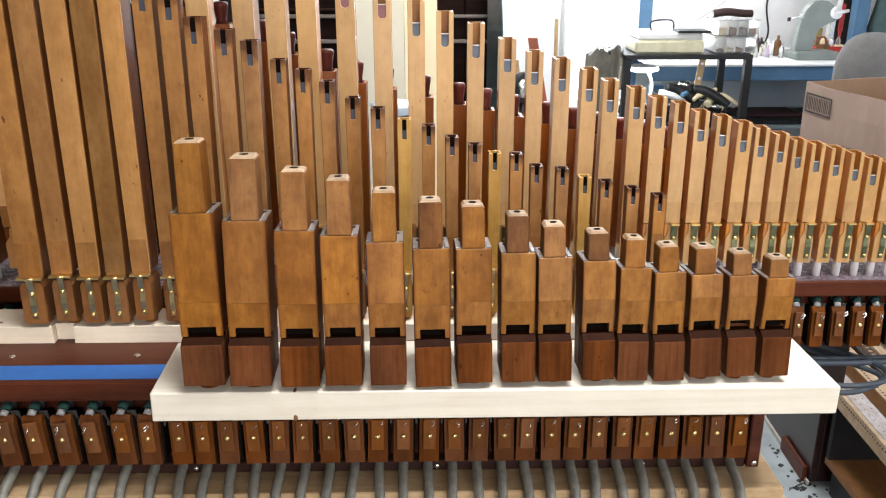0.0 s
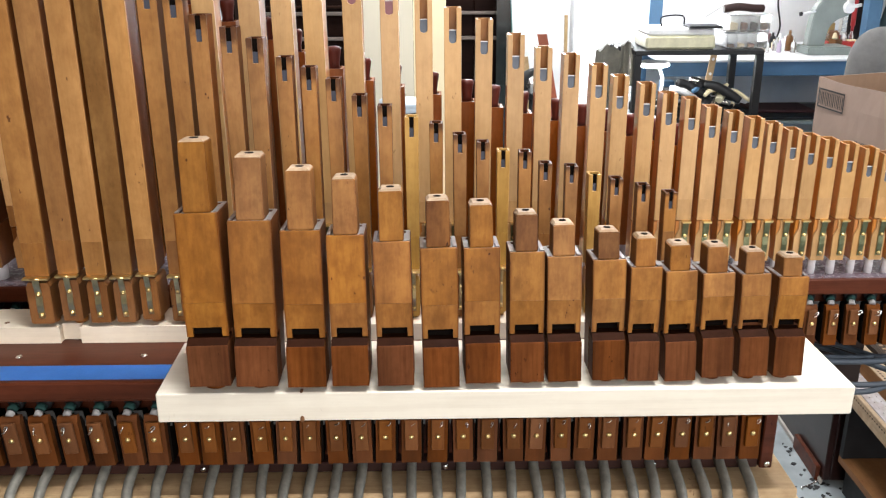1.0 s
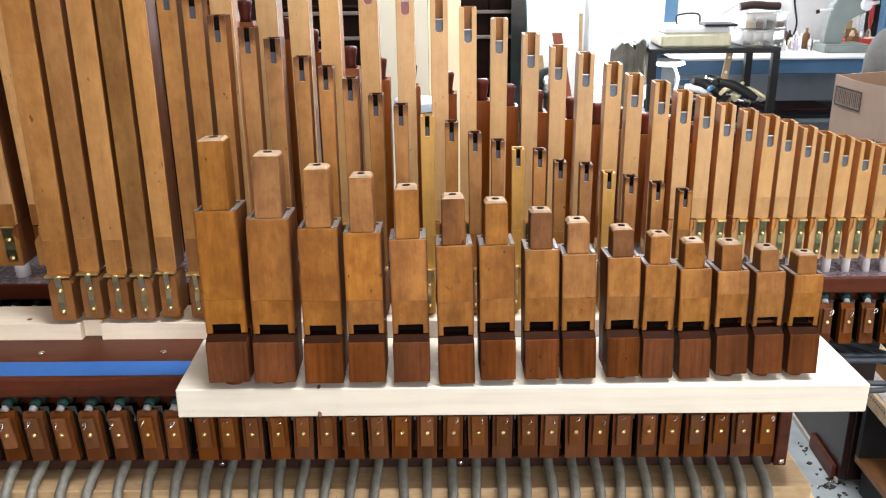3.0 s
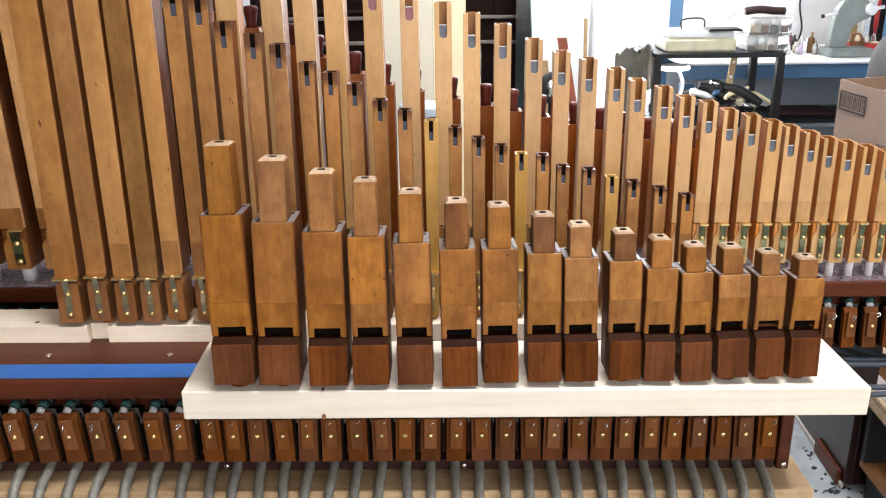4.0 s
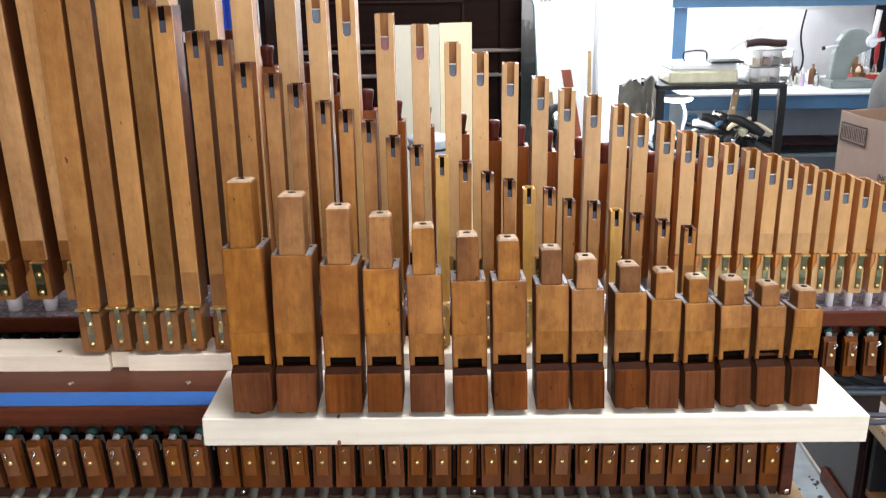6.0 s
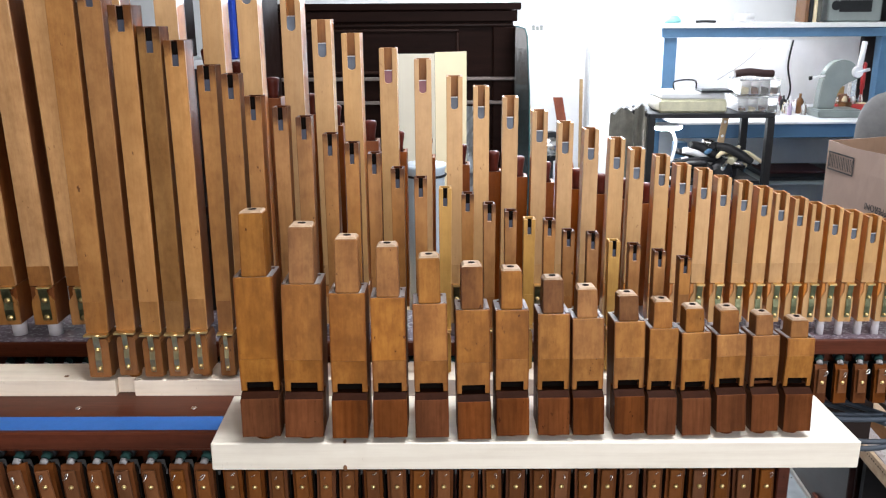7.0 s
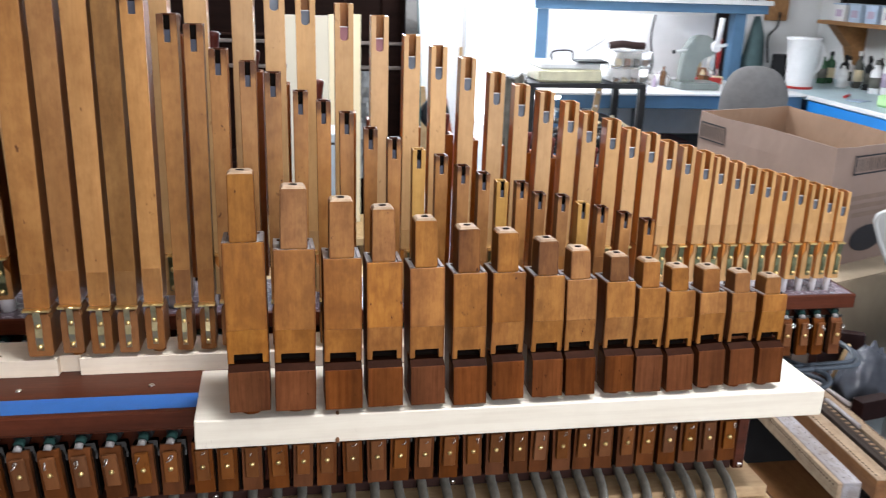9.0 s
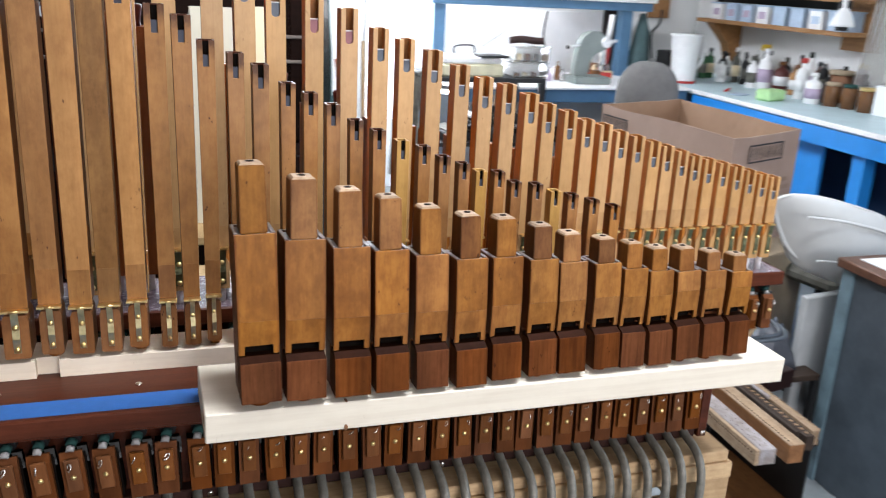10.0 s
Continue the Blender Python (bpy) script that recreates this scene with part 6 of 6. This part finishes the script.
def rail(x, w, h, z, y0, y1, mt, label, rows, r0=0.0026, step=0.016, top=None, side=False):
    """A long wooden rail with rows of holes in its top, or along its side."""
    r = thing("perforated_rail", label, "rail", "rails on the case", pose(x, y0, z, 0, 0, -2))
    ht = h - 0.003 if top else h
    part("bar", cube(0, w, 0, y1 - y0, 0, ht, 0.0012), mt, r)
    if top:
        part("top_strip", cube(0, w, 0, y1 - y0, ht + 0.0002, h, 0.0005), top, r, "paler top of the rail")
    # each hole is a flat disc, coloured black for its shade
    hole = mesh_of("hole", bar((0, 0, 0), (0, 0, 0.0006), r0, 8), M_DARK)
    k = 0
    while 0.02 + step * k < y1 - y0 - 0.02 and k < 70:
        for f in rows:
            ob = part("hole", hole, M_DARK, r)
            ob.matrix_basis = pose(-0.0004, 0.02 + step * k, h * f, 0, 90, 0) if side else pose(w * f, 0.02 + step * (k + f * 0.5), h - 0.0002)
        k += 1
    return r


W_WHITEWOOD = wood("pale_painted_wood", (0.40, 0.375, 0.385), 0.2, 0.5, along="y", spread=0.05, stain=0.6)
W_RAIL_TOP = wood("pale_rail_top", (0.40, 0.29, 0.19), 0.25, 0.55, along="y", stain=0.5)
W_RAIL_DARK = wood("dark_rail", (0.045, 0.030, 0.022), 0.3, 0.5, along="y")
rail(1.082, 0.012, 0.044, 0.3555, 1.545, 2.75, W_RAIL_TOP, "pale wooden rail with a row of holes along its side", (0.72,), 0.0026, 0.013, None, True)
rail(1.095, 0.048, 0.045, 0.3555, 1.545, 2.75, W_WHITEWOOD, "white painted rail pierced with small holes", (0.3, 0.7), 0.0013, 0.026)
rail(1.175, 0.045, 0.055, 0.3555, 1.535, 2.70, W_RAIL, "orange-brown wooden rail with a pale top and a row of holes", (0.22,), 0.0030, 0.0135, W_RAIL_TOP)
dark = rail(1.245, 0.014, 0.048, 0.3555, 1.60, 2.72, W_RAIL_DARK, "dark narrow rail beside the brown one", ())
dark = rail(1.266, 0.026, 0.042, 0.3555, 1.58, 2.72, W_RAIL_DARK, "dark rail with a row of pale square inlays", ())
inlay = mesh_of("inlay", cube(-0.005, 0.005, -0.0045, 0.0045, 0, 0.0015), W_RAIL_TOP)
for k in range(44):
    part("inlay", inlay, W_RAIL_TOP, dark).matrix_basis = pose(0.013, 0.02 + 0.022 * k, 0.0421)
comb = thing("toothed_rail", "pale toothed wooden comb rail", "rail", m=pose(1.300, 1.60, 0.3555, 0, 0, -2))
part("bar", cube(0, 0.024, 0, 1.0, 0, 0.044, 0.001), W_RAIL_TOP, comb)
tooth = mesh_of("tooth", cube(0, 0.009, 0, 0.006, 0, 0.008), W_RAIL_TOP)
for k in range(76):
    part("tooth", tooth, W_RAIL_TOP, comb).matrix_basis = pose(0.0242, 0.01 + 0.013 * k, 0.034)
single("scrap_block", cube(-0.05, 0.05, -0.012, 0.012, 0, 0.03, 0.002), W_STOCK, "small offcut of pale wood", "offcut", m=pose(1.36, 2.05, 0.3555, 0, 0, 40))
single("red_ribbon", sweep_strip(0.012, [(0.0, 0.001), (-0.03, 0.006), (-0.07, 0.001)], 0.003), M_RED, "short red ribbon on the case ledge", "ribbon", m=pose(1.128, 2.26, 0.2625))
bag = bmesh.new()
rows = []
for k in range(25):
    row = []
    for i in range(25):
        u, f = i / 12 - 1, k / 12 - 1
        lift = max(0.0, 1 - u * u) * max(0.0, 1 - f * f)
        fold = abs(noise.noise(Vector((u * 1.7 + 4, f * 2.6, 2)))) * 0.55 + 0.10 * noise.noise(Vector((u * 4.5, f * 5.5, 9)))
        row.append(bag.verts.new((0.125 * u + 0.03 * lift, 0.10 * f, max(0.001, 0.215 * lift ** 0.6 * (1.05 - fold)))))
    rows.append(row)
for a, b in zip(rows, rows[1:]):
    for i in range(24):
        bag.faces.new((a[i], a[i + 1], b[i + 1], b[i])).smooth = True
bmesh.ops.solidify(bag, geom=bag.faces[:], thickness=0.0008)
single("plastic_bag", bag, plain("cloudy_bluish_plastic", (0.15, 0.16, 0.19), 0.16, 0.0, 0.2, 14, 0.02, 0.4), "crumpled cloudy plastic bag lying among the rails", "bag", m=pose(1.50, 2.08, 0.3575) @ Matrix.Scale(0.7, 4))
wrap = bmesh.new()
rows = [[wrap.verts.new((0.012 * i, 0.02 * noise.noise(Vector((i * 0.4, k * 0.3, 1))) + 0.012 * noise.noise(Vector((i * 1.3, k * 1.1, 4))), 0.02 * k)) for i in range(9)] for k in range(22)]
for a, b in zip(rows, rows[1:]):
    for i in range(8):
        wrap.faces.new((a[i], a[i + 1], b[i + 1], b[i]))
bmesh.ops.solidify(wrap, geom=wrap.faces[:], thickness=0.002)
single("plastic_sheet", wrap, plain("cloudy_plastic", (0.40, 0.41, 0.42), 0.2, 0.0, 0.3, 20), "crumpled cloudy plastic sheet hanging behind the pipes", "plastic sheet", m=pose(0.02, 3.30, 0.74))
mat_dark = thing("dark_mat", "dark red folded mat on the shelf under the workbench", "mat", m=pose(1.86, 4.90, 0.5355))
part("lower_fold", cube(0, 0.62, 0, 0.42, 0, 0.022, 0.006), M_BLACK, mat_dark)
part("upper_fold", cube(0.03, 0.40, 0.10, 0.38, 0.0225, 0.035, 0.006), plain("dark_red_cloth", (0.05, 0.012, 0.012), 0.9), mat_dark, "dark red upper fold")
cord = thing("extension_cable", "black extension cable hanging behind the bench", "cable")
part("cable", sweep(bmesh.new(), curve_points([(2.22, 5.645, 1.31), (2.20, 5.64, 1.15), (2.23, 5.64, 1.0), (2.21, 5.64, 0.905)]), 0.006, 8), M_BLACK, cord)
part("thin_wire", sweep(bmesh.new(), curve_points([(1.75, 5.645, 1.06), (1.90, 5.64, 1.16), (2.02, 5.64, 1.27)]), 0.0016, 6), M_CLOTH, cord)
part("lower_cable", sweep(bmesh.new(), curve_points([(2.06, 5.47, 0.77), (2.05, 5.47, 0.5), (2.0, 5.45, 0.28), (2.02, 5.42, 0.21)]), 0.006, 8), M_BLACK, cord)
for k, (x, y, z, a, lx, ly, lz) in enumerate(((1.40, 2.13, 0.3555, 35, 0.10, 0.035, 0.05), (1.475, 2.22, 0.3555, 28, 0.17, 0.03, 0.09), (1.43, 1.92, 0.3555, 12, 0.11, 0.04, 0.06), (1.56, 2.24, 0.3555, -25, 0.09, 0.03, 0.12))):
    single("mahogany_offcut", cube(-lx / 2, lx / 2, -ly / 2, ly / 2, 0, lz, 0.002), W_CASE, "dark mahogany offcut lying among the rails", "offcut", "mahogany offcuts", pose(x, y, z, 0, 0, a))
for k, (x0, y0, x1, y1) in enumerate(((1.335, 2.06, 1.345, 1.90), (1.30, 1.94, 1.295, 1.78))):
    single("pale_stick", sweep(bmesh.new(), [(x0, y0, 0.405), (x1, y1, 0.408)], 0.007, 4), W_WHITEWOOD, "thin pale wooden stick lying across the rails", "stick", "sticks on the rails")
ledge = thing("low_table", "low dark wooden table that carries the offcuts and rails", "table", m=pose(1.375, 1.97, 0))
part("top", cube(0, 0.27, 0, 0.45, 0.335, 0.355, 0.002), W_RAIL_DARK, ledge)
for x in (0.0, 0.25):
    for y in (0.0, 0.43):
        part("leg", cube(x, x + 0.02, y, y + 0.02, 0, 0.3345), M_BLACK, ledge)
rng = random.Random(5)
chips = bmesh.new()
for k in range(160):
    cx, cy, r = 0.85 + 0.42 * rng.random(), 1.75 + 0.75 * rng.random(), 0.002 + 0.009 * rng.random() ** 2
    prism(chips, [(cx + r * (0.6 + rng.random()) * math.cos(a), cy + r * (0.6 + rng.random()) * math.sin(a)) for a in (0.2, 1.6, 2.9, 4.4)], 0.0, 0.001 + 0.003 * rng.random())
single("floor_debris", chips, M_BLACK, "dark scraps and shavings on the concrete", "debris", kind="stuff")
single("bent_wire", sweep(bmesh.new(), curve_points([(1.07, 2.11, 0.003), (1.12, 2.135, 0.004), (1.17, 2.17, 0.012), (1.25, 2.21, 0.003)]), 0.0025, 6), M_STEEL, "thin bent steel wire lying on the concrete", "wire")
single("leaning_stick", bar((1.43, 2.12, 0.362), (1.285, 1.87, 0.605), 0.006, 6), W_STOCK, "thin yellowish stick leaning up from the offcuts", "stick")
